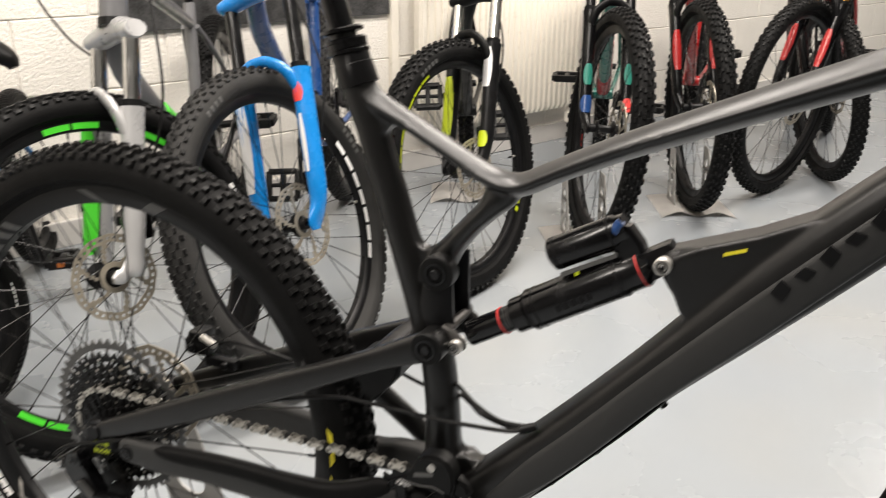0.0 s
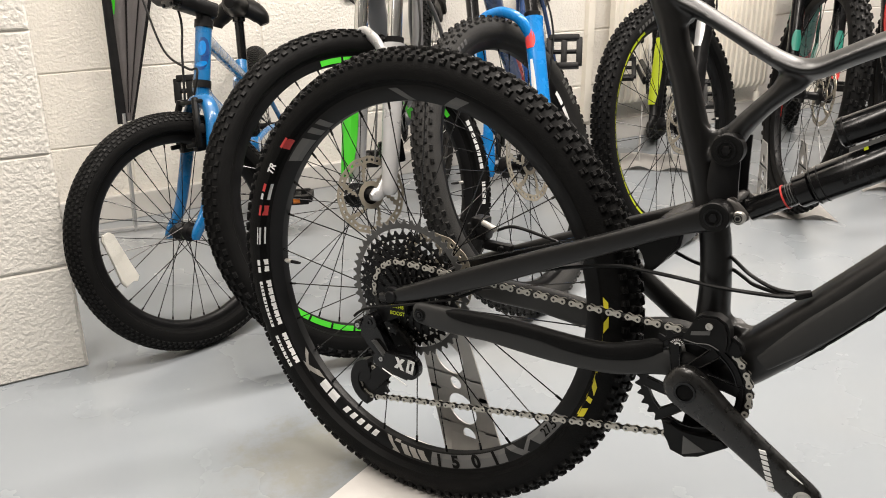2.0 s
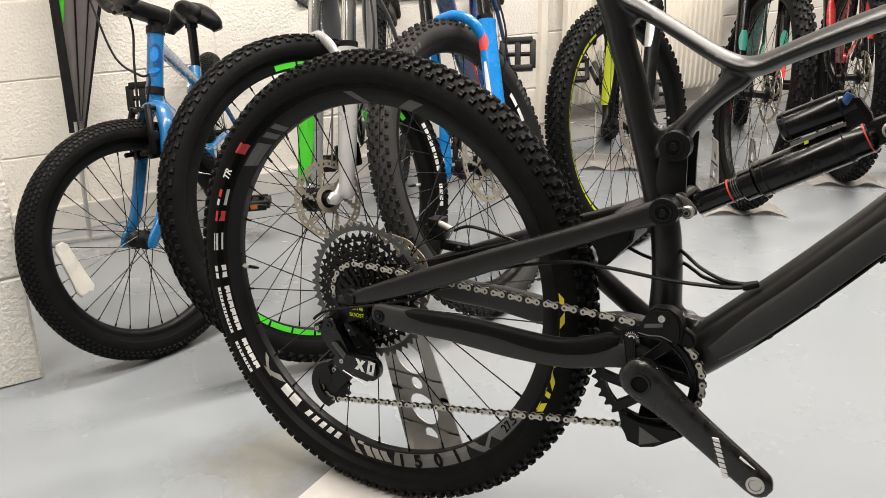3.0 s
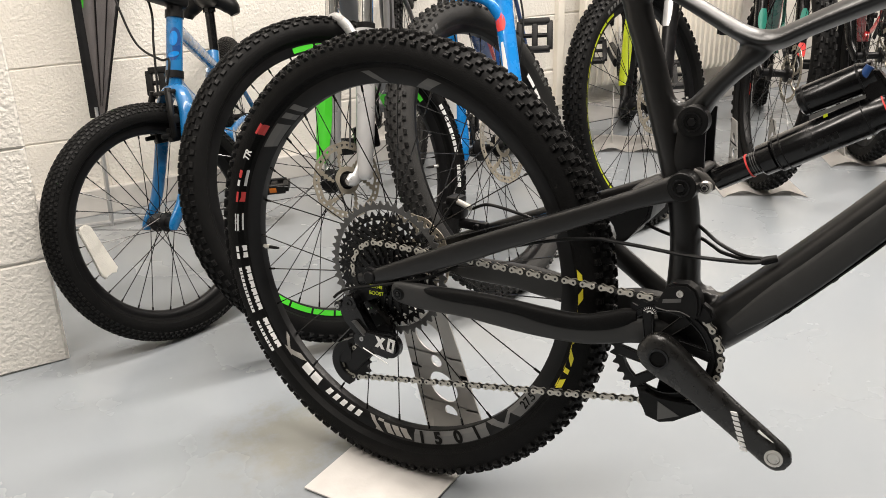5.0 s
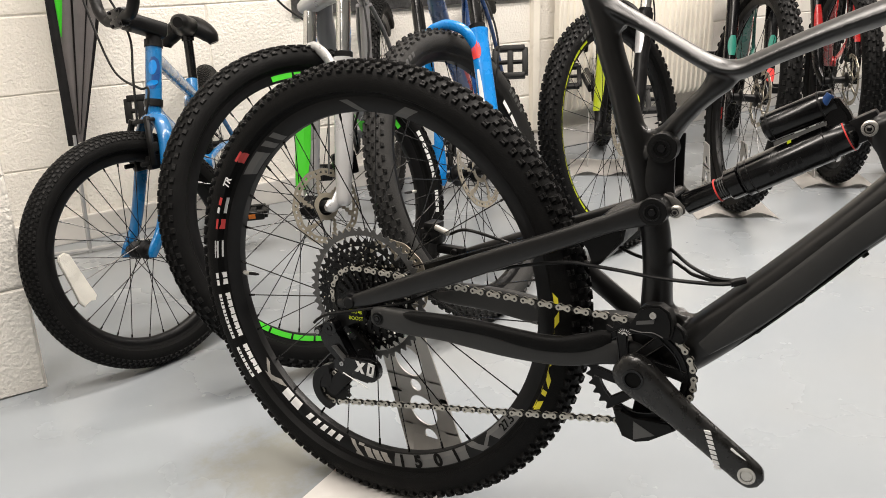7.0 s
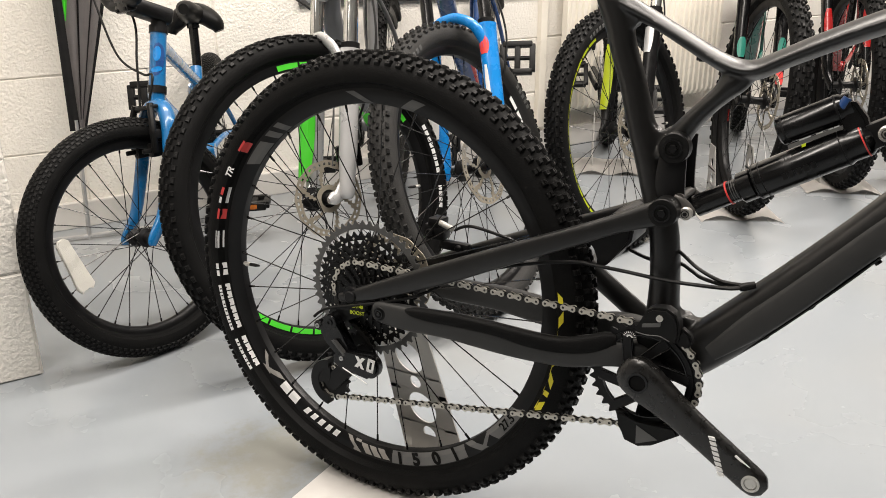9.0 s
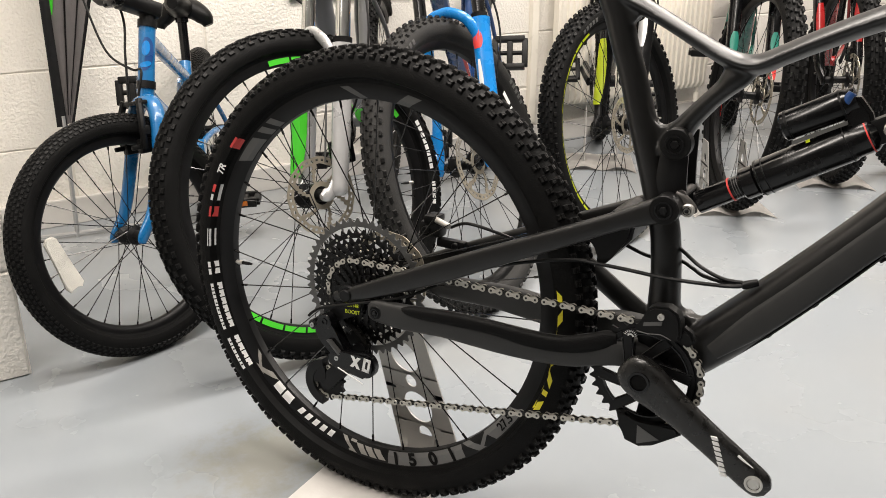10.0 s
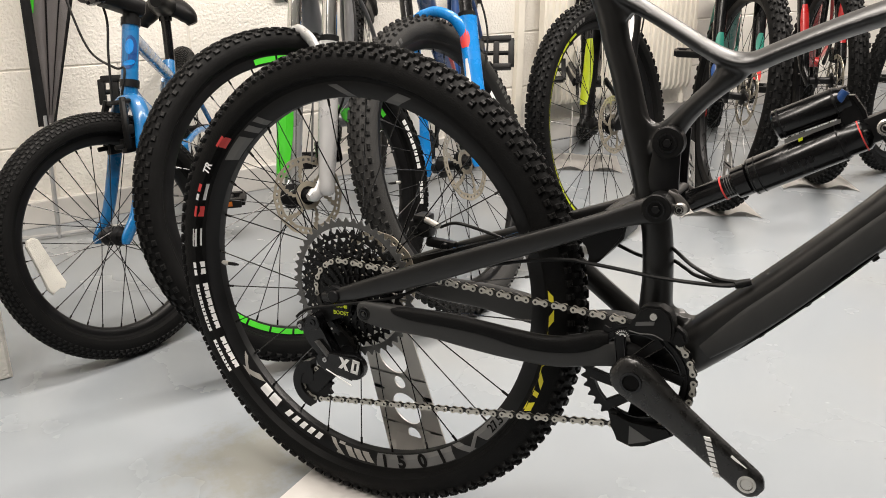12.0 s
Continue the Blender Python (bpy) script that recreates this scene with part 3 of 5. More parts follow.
# rocker link
bm = bmesh.new()
for y in (-.023, .023):
    loft(bm, [(.4345, y, .632, .005, .015), (.4330, y, .600, .006, .0175), (.4340, y, .570, .007, .0185), (.4440, y, .550, .007, .0130), (.4575, y, .542, .006, .009)], 4, 10)
part("rocker_link", bm, BLACK, bike, "black forged rocker link")


bm = bmesh.new()
for y in (-.0285, .0285):
    loft(bm, [(.4405, y, .559, .003, .006), (.4505, y, .554, .0035, .008), (.4605, y, .544, .0035, .0085), (.4645, y, .539, .002, .005)], 4, 12)
sweep(bm, [(.4475, -.03, .560), (.4475, .03, .560)], .006, 10)
part("shock_yoke", bm, YOKEM, bike, "grey forged shock yoke")


def along(p, q, t):
    return tuple(a + (b - a) * t for a, b in zip(p, q))


S0, S1 = (.4565, 0, .5435), (.654, 0, .6615)
bm = bmesh.new()
sweep(bm, [along(S0, S1, t) for t in (0.03, .3)], .0135, 24)
shock = part("shock_absorber", bm, GLOSS, bike, "gloss black air shock shaft")
bm = bmesh.new()
sweep(bm, [along(S0, S1, t) for t in (.27, .28, .345, .35, .36, .80, .82, .90, .93)], [.0155, .0185, .0185, .0165, .0212, .0212, .0195, .0195, .014], 28)
part("air_can", bm, GLOSS, shock, "gloss black air can")
bm = bmesh.new()
sweep(bm, [along(S0, S1, t) for t in (.211, .219)], .0146, 24)
part("travel_ring", bm, REDPRINT, shock, "red rubber travel ring")
bm = bmesh.new()
sweep(bm, [along(S0, S1, t) for t in (.885, .892)], .0199, 24)
part("end_ring", bm, REDPRINT, shock, "red anodised ring")
bm = bmesh.new()
box(bm, -.022, .022, -.012, .012, -.014, .014, .004, Matrix.Translation(along(S0, S1, .95)) @ pose(0, 0, 0, 0, -31, 0))
part("end_mount", bm, BLACK, shock)
d = Vector(S1) - Vector(S0)
up = Vector((-d.z, 0, d.x)).normalized()
r0, r1 = Vector((.543, 0, .6465)), Vector((.614, 0, .6845))
bm = bmesh.new()
sweep(bm, [tuple(r0 + (r1 - r0) * t) for t in (0, .03, .86, .9, 1.0)], [.0135, .0165, .0165, .0145, .0145], 24)
part("reservoir", bm, GLOSS, shock, "gloss black oil reservoir")
bm = bmesh.new()
sweep(bm, [(.603, -.010, .676), (.605, -.010, .683), (.609, -.010, .692)], [.0045, .006, .0048], 16)
part("damper_knob", bm, BLUEDARK, shock, "blue anodised damper dial")
bm = bmesh.new()
prism(bm, [(0.5570, 0.6350), (0.6090, 0.6630), (0.6100, 0.6590), (0.5580, 0.6305)], -.0165, -.0145)
part("shock_print", bm, GREYPRINT, shock)
bm = bmesh.new()
prism(bm, [(0.5710, 0.6375), (0.5750, 0.6398), (0.5758, 0.6365), (0.5718, 0.6342)], -.0170, -.0166)
part("shock_print", bm, LIME, shock)
bm = bmesh.new()
prism(bm, [(0.5990, 0.6690), (0.6070, 0.6870), (0.6180, 0.6880), (0.6310, 0.6730), (0.6390, 0.6550), (0.6190, 0.6450)], -.012, .012, .004)
part("shock_bridge", bm, GLOSS, shock, "gloss black bridge to the reservoir")
for t in (.365, .40, .79):
    bm = bmesh.new()
    sweep(bm, [along(S0, S1, t), along(S0, S1, t + .006)], .0217, 28)
    part("sleeve_ring", bm, BLACK, shock)
for t in (.08, .80):
    bm = bmesh.new()
    sweep(bm, [tuple(r0 + (r1 - r0) * t), tuple(r0 + (r1 - r0) * (t + .03))], .0170, 24)
    part("sleeve_ring", bm, BLACK, shock)
bm = bmesh.new()
for k in range(5):
    p_, q_ = along(S0, S1, .50 + .035 * k), along(S0, S1, .523 + .035 * k)
    prism(bm, [(p_[0] + .004, p_[2] - .006), (q_[0] + .004, q_[2] - .006), (q_[0] + .0005, q_[2]), (p_[0] + .0005, p_[2])], -.0222, -.0208)
part("shock_print", bm, BLACK, shock, smooth=False)
# travel marks
bm = bmesh.new()
for k in range(4):
    t = .235 + k * .012
    sweep(bm, [along(S0, S1, t), along(S0, S1, t + .003)], .01375, 20)
part("travel_marks", bm, GREYPRINT, shock)

# seat post and collar
bm = bmesh.new()
sweep(bm, [(.330, 0, .795), (.322, 0, .815), (.3215, 0, .8165), (.316, 0, .833)], [.0205, .0205, .0195, .0195], 24)
part("seat_clamp", bm, BLACK, bike, "black seat clamp")
bm = bmesh.new()
sweep(bm, [(.327, 0, .802), (.317, 0, .829), (.316, 0, .830), (.314, 0, .837), (.313, 0, .838), (.284, 0, .92)], [.0155, .0155, .021, .021, .0135, .0135], 24)
post_ = part("seat_post", bm, GLOSS, bike, "black dropper seat post")
for z_ in (.828, .838, .848):
    bm = bmesh.new()
    x_ = .3175 - (z_ - .8275) * .36
    sweep(bm, [(x_, 0, z_ - .0025), (x_ - .0003, 0, z_ - .0015), (x_ - .001, 0, z_ + .0015), (x_ - .0013, 0, z_ + .0025)], [.0195, .0218, .0218, .0195], 28)
    part("collar_ring", bm, GLOSS, post_)

# fork of the front wheel, beyond the head tube
bm = bmesh.new()
for y in (-.065, .065):
    loft(bm, [(1.2, y, RA, .012, .016), (1.165, y, .42, .016, .019), (1.09, y, .66, .018, .021)], 4, 14)
    sweep(bm, [(1.09, y, .66), (1.03, y, .86)], .0175, 16)
loft(bm, [(1.035, -.08, .855, .02, .022), (1.02, 0, .87, .022, .024), (1.035, .08, .855, .02, .022)], 4, 14, side=(1, 0, 0))
loft(bm, [(1.105, -.065, .66, .008, .014), (1.095, 0, .735, .008, .014), (1.105, .065, .66, .008, .014)], 5, 12, side=(1, 0, 0))
part("fork", bm, BLACK, bike, "black suspension fork")


# ---- drivetrain of the black bike ----
def toothed(bm, r, n, y0, y1, inner, tooth=.0045, cx=0.0, cz=0.0):
    pr, pi = [], []
    for i in range(n * 4):
        a = i * math.tau / (n * 4)
        q = r + (tooth if i % 4 in (1, 2) else -tooth * .35)
        if i % 4 in (1, 2):
            a += (-.12 if i % 4 == 2 else .12) * math.tau / n * .5
        pr.append((q * math.cos(a), q * math.sin(a)))
        pi.append((inner * math.cos(a), inner * math.sin(a)))
    rows = [[bm.verts.new((cx + x, y, cz + z)) for x, z in pts] for pts, y in ((pr, y0), (pr, y1), (pi, y1), (pi, y0))]
    m = len(pr)
    for k in range(4):
        a, b = rows[k], rows[(k + 1) % 4]
        for i in range(m):
            bm.faces.new((a[i], a[(i + 1) % m], b[(i + 1) % m], b[i]))
    return bm


COGS = [50, 42, 36, 32, 28, 24, 21, 18, 16, 14, 12, 10]
bm = bmesh.new()
lathe(bm, [(.006, -.028), (.018, -.028), (.018, -.066), (.006, -.066)], 24)
cassette = part("cassette", bm, BLACK, bike, "wide-range twelve-speed cassette", pose(0, 0, RA))
for i, n in enumerate(COGS):
    r = n * .0127 / math.tau
    rin = COGS[i + 1] * .0127 / math.tau - .010 if i < 11 else .008
    bm = bmesh.new()
    y = -.0275 - i * .0036
    toothed(bm, r, n, y, y - .0017, max(r - .009, .010))
    # machined bridges down to the next sprocket
    if i < 9:
        k = 22 if i < 4 else 14
        ra, rb_ = r - .007, COGS[i + 1] * .0127 / math.tau - .002
        for j in range(k):
            a = (j + .5 * (i % 2)) * math.tau / k
            c, s_ = math.cos(a), math.sin(a)
            sweep(bm, [(ra * c, y - .001, ra * s_), (rb_ * c, y - .0042, rb_ * s_)], .0017, 5, side=(0, 1, 0))
    part("sprocket", bm, COG if i == 0 else DARKCOG, cassette, "grey toothed sprocket" if i == 0 else "")
# Small bright discs stand in for highlights glinting among the sprockets.
bm = bmesh.new()
for i in range(1, 8):
    r = COGS[i] * .0127 / math.tau - .006
    k = COGS[i] // 2
    y = -.0275 - i * .0036 - .0017
    for j in range(k):
        a = (j + .3 * i) * math.tau / k
        disc(bm, .0021, y + .0002, y - .0006, 6, r * math.cos(a), r * math.sin(a))
part("sprocket_glints", bm, STEEL, cassette, "bright specks standing in for highlights")

# chainring, guide and cranks
def polar_plate(bm, r0, r1, a0, a1, y0, y1, cx, cz, n=0):
    """A flat sector between two radii and two angles (degrees)."""
    n = n or max(2, int((a1 - a0) / 6))
    col = []
    for i in range(n + 1):
        a = radians(a0 + (a1 - a0) * i / n)
        c, s_ = math.cos(a), math.sin(a)
        col.append([bm.verts.new((cx + r * c, y, cz + r * s_)) for r, y in ((r0, y0), (r1, y0), (r1, y1), (r0, y1))])
    for p, q in zip(col, col[1:]):
        for k in range(4):
            bm.faces.new((p[k], p[(k + 1) % 4], q[(k + 1) % 4], q[k]))
    bm.faces.new(col[0])
    bm.faces.new(col[-1][::-1])
    return bm


RING_ARMS = (8, 64, 117, 190, 236, 308)


def ring_point(r, a):
    return Vector((BB[0] + r * math.cos(radians(a)), BB[1] + r * math.sin(radians(a))))


bm = bmesh.new()
toothed(bm, .0680, 34, -.0480, -.0505, .0585, .0048, *BB)
polar_plate(bm, .0550, .0615, 0, 360, -.0470, -.0530, *BB, n=64)
polar_plate(bm, .014, .0275, 0, 360, -.048, -.060, *BB, n=40)
ribs = bmesh.new()
for a in RING_ARMS:
    p, q = ring_point(.0225, a + 36), ring_point(.0575, a)
    d = (q - p).normalized()
    n_ = Vector((-d.y, d.x))
    quad = [p + n_ * .0052, p - n_ * .0052, q - n_ * .0068, q + n_ * .0068]
    prism(bm, [tuple(v) for v in quad], -.0482, -.0552, .0012)
    for u, v in ((quad[0], quad[3]), (quad[1], quad[2])):
        sweep(ribs, [(u.x, -.0552, u.y), (v.x, -.0535, v.y)], .0011, 6)
ring = part("chainring", bm, BLACK, bike, "black toothed chainring")
polar_plate(ribs, .0538, .0552, 0, 360, -.0525, -.0548, *BB, n=64)
bm = ribs
part("ring_ribs", bm, GLOSS, ring, "rounded black rib edges")
bm = bmesh.new()
polar_plate(bm, .02, .060, 48, 112, -.036, -.040, *BB)
polar_plate(bm, .02, .031, 112, 408, -.036, -.040, *BB)
polar_plate(bm, .03, .085, 262, 286, -.036, -.040, *BB)
part("guide_back_plate", bm, BLACK, bike, "black guide back plate")
bm = bmesh.new()
PEDAL = (.5829, .2492)
HEAD = (BB[0] + .0015, BB[1] + .0040)
dx, dz = PEDAL[0] - HEAD[0], PEDAL[1] - HEAD[1]
L = math.hypot(dx, dz)
ux, uz = dx / L, dz / L
def arm(t, y, th, hh):
    return (HEAD[0] + ux * t, y, HEAD[1] + uz * t, th, hh)


loft(bm, [arm(-.0275, -0.0690, .006, .010), arm(-.0225, -0.0700, .010, .0185), arm(-.011, -0.0710, .0125, .0250), arm(.008, -0.0715, .0125, .0260), arm(.030, -0.0720, .0118, .0230), arm(.055, -0.0730, .0110, .0200),
          arm(.085, -0.0750, .0100, .0184), arm(.12, -0.0770, .0095, .0178), arm(.15, -0.0790, .009, .0176), (PEDAL[0], -0.0800, PEDAL[1], .009, .0172), arm(L + .011, -0.0800, .008, .0145), arm(L + .018, -0.0800, .004, .007)], 5, 36, boxy=3.4)
crank = part("crank_arm", bm, CRANKM, bike, "black carbon crank arm with white print")
bm = bmesh.new()
disc(bm, .0105, -0.0865, -0.0900, 28, *PEDAL, hole=.0075)
disc(bm, .0076, -0.0810, -0.0895, 24, *PEDAL)
part("pedal_thread", bm, STEEL, crank, "bright steel pedal insert")
bm = bmesh.new()
disc(bm, .0132, -0.0815, -0.0862, 32, *HEAD, hole=.0104)
part("crank_cap_rim", bm, GLOSS, crank)
# Solid dark disc in place of the open axle's shaded depth.
bm = bmesh.new()
disc(bm, .0105, -0.0790, -0.0846, 24, *HEAD)
part("axle_hole_disc", bm, RUBBER, crank, "black disc in place of the open axle's shaded hole")
bm = bmesh.new()
loft(bm, [(BB[0], .074, BB[1], .010, .022), (BB[0] - ux * .06, .08, BB[1] - uz * .06, .009, .016), (BB[0] - ux * .17, .088, BB[1] - uz * .17, .008, .016)], 5, 14)
part("crank_arm", bm, CARBON, bike, "black crank arm")
bm = bmesh.new()
disc(bm, .012, -.075, .075, 20, *BB)
part("axle", bm, BLACK, bike)
# chain guide
bm = bmesh.new()
prism(bm, [(0.4185, 0.3928), (0.4225, 0.4008), (0.4325, 0.4238), (0.4395, 0.4288), (0.4565, 0.4308), (0.4685, 0.4248), (0.4735, 0.4148), (0.4755, 0.4008), (0.4735, 0.3898), (0.4645, 0.3878), (0.4515, 0.3928), (0.4345, 0.3908)], -.042, -.064, .003)
prism(bm, [(0.4685, 0.3948), (0.4765, 0.4078), (0.4865, 0.4018), (0.4915, 0.3918), (0.4845, 0.3838), (0.4725, 0.3858)], -.044, -.058, .003)
guide = part("chain_guide", bm, PLASTIC, bike, "black upper chain guide")
bm = bmesh.new()
disc(bm, .0042, -.064, -.0665, 18, .4499, .4180, hole=.0018)
disc(bm, .0019, -.063, -.0655, 6, .4499, .4180)
part("guide_bolt", bm, STEEL, guide, "bright steel bolt")
bm = bmesh.new()
sweep(bm, smooth_path([(0.4225, -.0645, 0.3943), (0.4365, -.0645, 0.3933), (0.4515, -.0645, 0.3953), (0.4645, -.0645, 0.3913)], 4), .0007, 6)
part("guide_edge", bm, GREYPRINT, guide)
bm = bmesh.new()
prism(bm, [(0.4065, 0.2798), (0.4125, 0.2618), (0.4215, 0.2428), (0.4395, 0.2388), (0.4565, 0.2448), (0.4895, 0.2688), (0.4835, 0.2788), (0.4545, 0.2738), (0.4335, 0.2698), (0.4185, 0.2808)], -.044, -.062, .003)
part("chain_guide_shoe", bm, PLASTIC, bike, "black lower chain guide with grey patch")

# rear mech
UJ, LJ = (.001, .262), (-.049, .193)
bm = bmesh.new()
toothed(bm, .0265, 12, -.047, -.0515, .006, .005, *LJ)
part("jockey_wheel", bm, PLASTIC, bike, "black toothed jockey wheel")
bm = bmesh.new()
toothed(bm, .023, 12, -.048, -.0505, .006, .004, *UJ)
part("jockey_wheel", bm, PLASTIC, bike, "black toothed jockey wheel")
bm = bmesh.new()
polar_plate(bm, .024, .0385, 100, 262, -.043, -.0585, *LJ)
polar_plate(bm, .006, .026, 95, 190, -.0535, -.0575, *LJ)
for y0, y1 in ((-.0535, -.0570), (-.043, -.0455)):
    ang = math.atan2(UJ[1] - LJ[1], UJ[0] - LJ[0])
    pts = []
    for k in range(9):
        a = ang - math.pi / 2 + math.pi * k / 8
        pts.append((UJ[0] + .012 * math.cos(a) + .012, UJ[1] + .012 * math.sin(a)))
    for k in range(9):
        a = ang + math.pi / 2 + math.pi * k / 8
        pts.append((LJ[0] + .013 * math.cos(a), LJ[1] + .013 * math.sin(a)))
    prism(bm, pts, y0, y1, .0012)
mech = part("rear_mech", bm, BLACK, bike, "black rear mech with white print")
bm = bmesh.new()
pill = [(.0402 + .0195 * math.cos(radians(a)), .2555 + .0195 * math.sin(radians(a))) for a in range(-88, 89, 11)] + [(0.0042, 0.2695), (-0.0138, 0.2655), (-0.0238, 0.2575), (-0.0218, 0.2455), (-0.0078, 0.2375)]
prism(bm, pill, -.072, -.089, .004)
prism(bm, [(-0.0538, 0.2995), (-0.0458, 0.3135), (-0.0298, 0.3175), (-0.0178, 0.3075), (-0.0158, 0.2915), (0.0082, 0.2695), (0.0022, 0.2515), (-0.0218, 0.2535), (-0.0378, 0.2715), (-0.0518, 0.2835)], -.064, -.082, .004)
disc(bm, .012, -.06, -.084, 20, -.0318, .3075)
disc(bm, .008, -.06, -.083, 20, -.0538, .2975)
part("mech_body", bm, GLOSS, mech, "black linkage body")
bm = bmesh.new()
prism(bm, [(-0.0248, 0.2815), (-0.0188, 0.2825), (0.0022, 0.2645), (-0.0028, 0.2615)], -.0895, -.0820, .001)
part("mech_print", bm, COG, mech, "grey painted link")
for bx_, bz_, br_ in ((-.0318, .3075, .0055), (-.0538, .2975, .0035), (-.0058, .2575, .0035)):
    bm = bmesh.new()
    disc(bm, br_, -.0835, -.0905 if bx_ > -.01 else -.0855, 16, bx_, bz_, hole=br_ * .45)
    part("mech_bolt", bm, ALLOY if br_ < .005 else GLOSS, mech)
bm = bmesh.new()
prism(bm, [(-0.0258, 0.3295), (-0.0038, 0.3475), (0.0262, 0.3475), (0.0202, 0.3255), (-0.0038, 0.3135), (-0.0298, 0.3015), (-0.0398, 0.3095)], -.060, -.068, .002)
part("mech_hanger", bm, BLACK, bike)
bm = bmesh.new()
disc(bm, .0095, -.066, -.078, 24, 0, RA)
part("rear_axle", bm, BLACK, bike)


bm = bmesh.new()
for k in range(9):
    a = radians(20 + 17.5 * k)
    c, s_ = math.cos(a), math.sin(a)
    for r0_, r1_ in ((.0025, .0055), (.0065, .0095)):
        prism(bm, [(.4135 + r0_ * c - .0006 * s_, .381 + r0_ * s_ + .0006 * c), (.4135 + r1_ * c, .381 + r1_ * s_), (.4135 + r0_ * c + .0006 * s_, .381 + r0_ * s_ - .0006 * c)], -.0560, -.0556)
part("ring_decal", bm, WHITEPRINT, ring, "small white leaf decal", smooth=False)


# chain
def chain_path():
    pts = []
    bx, bz = BB
    y0, y1 = -.0493, -.0495
    rc, cg = .0685, .0470
    pts += [(bx - .012, y0, bz + rc * .985), (.0, y1, RA + cg)]
    for a in range(100, 235, 9):
        pts.append((cg * math.cos(radians(a)), y1, RA + cg * math.sin(radians(a))))
    for a in range(60, -75, -15):
        pts.append((UJ[0] + .0235 * math.cos(radians(a)), y1, UJ[1] + .0235 * math.sin(radians(a))))
    for a in range(55, 290, 15):
        pts.append((LJ[0] + .0245 * math.cos(radians(a)), y1, LJ[1] + .0245 * math.sin(radians(a))))
    for a in range(-84, 100, 6):
        pts.append((bx + rc * math.cos(radians(a)), y0, bz + rc * math.sin(radians(a))))
    return [Vector(p) for p in pts]


def link_mesh(w, h, name, mat):
    bm = bmesh.new()
    for y in (-w, w):
        o = []
        for k in range(7):
            a = radians(90 + 30 * k)
            o.append((-.00635 + h * math.cos(a), h * math.sin(a)))
        o.append((0, -h * .5))
        for k in range(7):
            a = radians(-90 + 30 * k)
            o.append((.00635 + h * math.cos(a), h * math.sin(a)))
        o.append((0, h * .5))
        prism(bm, o, y - .0006, y + .0006)
    bm.faces.ensure_lookup_table()
    plates = len(bm.faces)
    for x in (-.00635, .00635):
        disc(bm, .0019, -w - .0008, w + .0008, 8, x, 0)
    bm.faces.ensure_lookup_table()
    for f in bm.faces[plates:]:
        f.material_index = 1
    me = mesh_of(name, bm, mat)
    me.materials.append(CHAIND)
    return me


bm = bmesh.new()
disc(bm, .0018, -.0485, -.050, 6, BB[0] - .012, BB[1] + .0675)
chain = part("chain", bm, CHAINM, bike, "bright nickel-plated chain")
# The third is an all-dark copy for links lying in shade.
LINKS = [link_mesh(.0020, .0034, "link", CHAIND), link_mesh(.0033, .0041, "link", CHAINM), link_mesh(.0033, .0041, "shaded_link", CHAIND)]
cp = chain_path()
acc, i, pos, k = 0.0, 0, cp[0].copy(), 0
nodes = [cp[0].copy()]
while i < len(cp) - 1:
    step = cp[i + 1] - pos
    if acc + step.length >= .0127:
        pos = pos + step.normalized() * (.0127 - acc)
        nodes.append(pos.copy())
        acc = 0.0
    else:
        acc += step.length
        pos = cp[i + 1].copy()
        i += 1
for k, (p, q) in enumerate(zip(nodes, nodes[1:])):
    d = q - p
    # Links behind the mech get their shade from the darker steel.
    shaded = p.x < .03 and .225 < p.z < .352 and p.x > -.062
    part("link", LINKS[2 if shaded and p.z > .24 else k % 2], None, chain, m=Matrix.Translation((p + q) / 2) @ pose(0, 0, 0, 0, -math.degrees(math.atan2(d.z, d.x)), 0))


# cables
cable(bike, [(.10, -.062, .382), (.20, -.058, .427), (.277, -.046, .4500), (.3304, -.040, .4600), (.3529, -.038, .4600), (.3967, -.035, .4585), (.4391, -.032, .4562), (.4795, -.03, .4572), (.5183, -.03, .4607), (.5357, -.026, .4645)], label="black outer cable")
cable(bike, [(.375, .02, .4728), (.4084, .02, .4635), (.446, .012, .4680), (.466, .004, .4630), (.4825, -.008, .4600), (.5173, -.02, .4600), (.536, -.022, .4645)], label="black outer cable")
cable(bike, [(.440, .0, .492), (.455, -.004, .484), (.478, -.012, .472), (.508, -.02, .4645), (.538, -.020, .4655)], label="black outer cable")
cable(bike, [(.14, -.056, .392), (.095, -.066, .368), (.03, -.076, .348), (-.03, -.084, .331), (-.047, -.088, .322), (-.055, -.090, .314)], .0022, label="black gear cable")
bm = bmesh.new()
sweep(bm, [(.530, -.028, .4632), (.534, -.026, .4645), (.546, -.021, .4685)], [.0042, .0052, .0042], 10)
part("cable_stop", bm, PLASTIC, bike)
# rear brake caliper
bm = bmesh.new()
box(bm, .058, .094, .030, .056, .428, .452, .007)
box(bm, .066, .088, .028, .058, .448, .462, .005)
box(bm, .085, .132, .036, .050, .414, .428, .004)
disc(bm, .006, .024, .060, 14, .072, .440)
disc(bm, .005, .030, .056, 14, .118, .421)
part("brake_caliper", bm, BLACK, bike, "black rear brake caliper")
cable(bike, [(.105, .045, .445), (.14, .03, .46), (.19, .04, .45), (.215, .05, .44)], label="black brake hose")
bm = bmesh.new()
sweep(bm, [(.088, .03, .457), (.112, .025, .452)], .0045, 10)
part("hose_end", bm, STEEL, bike)
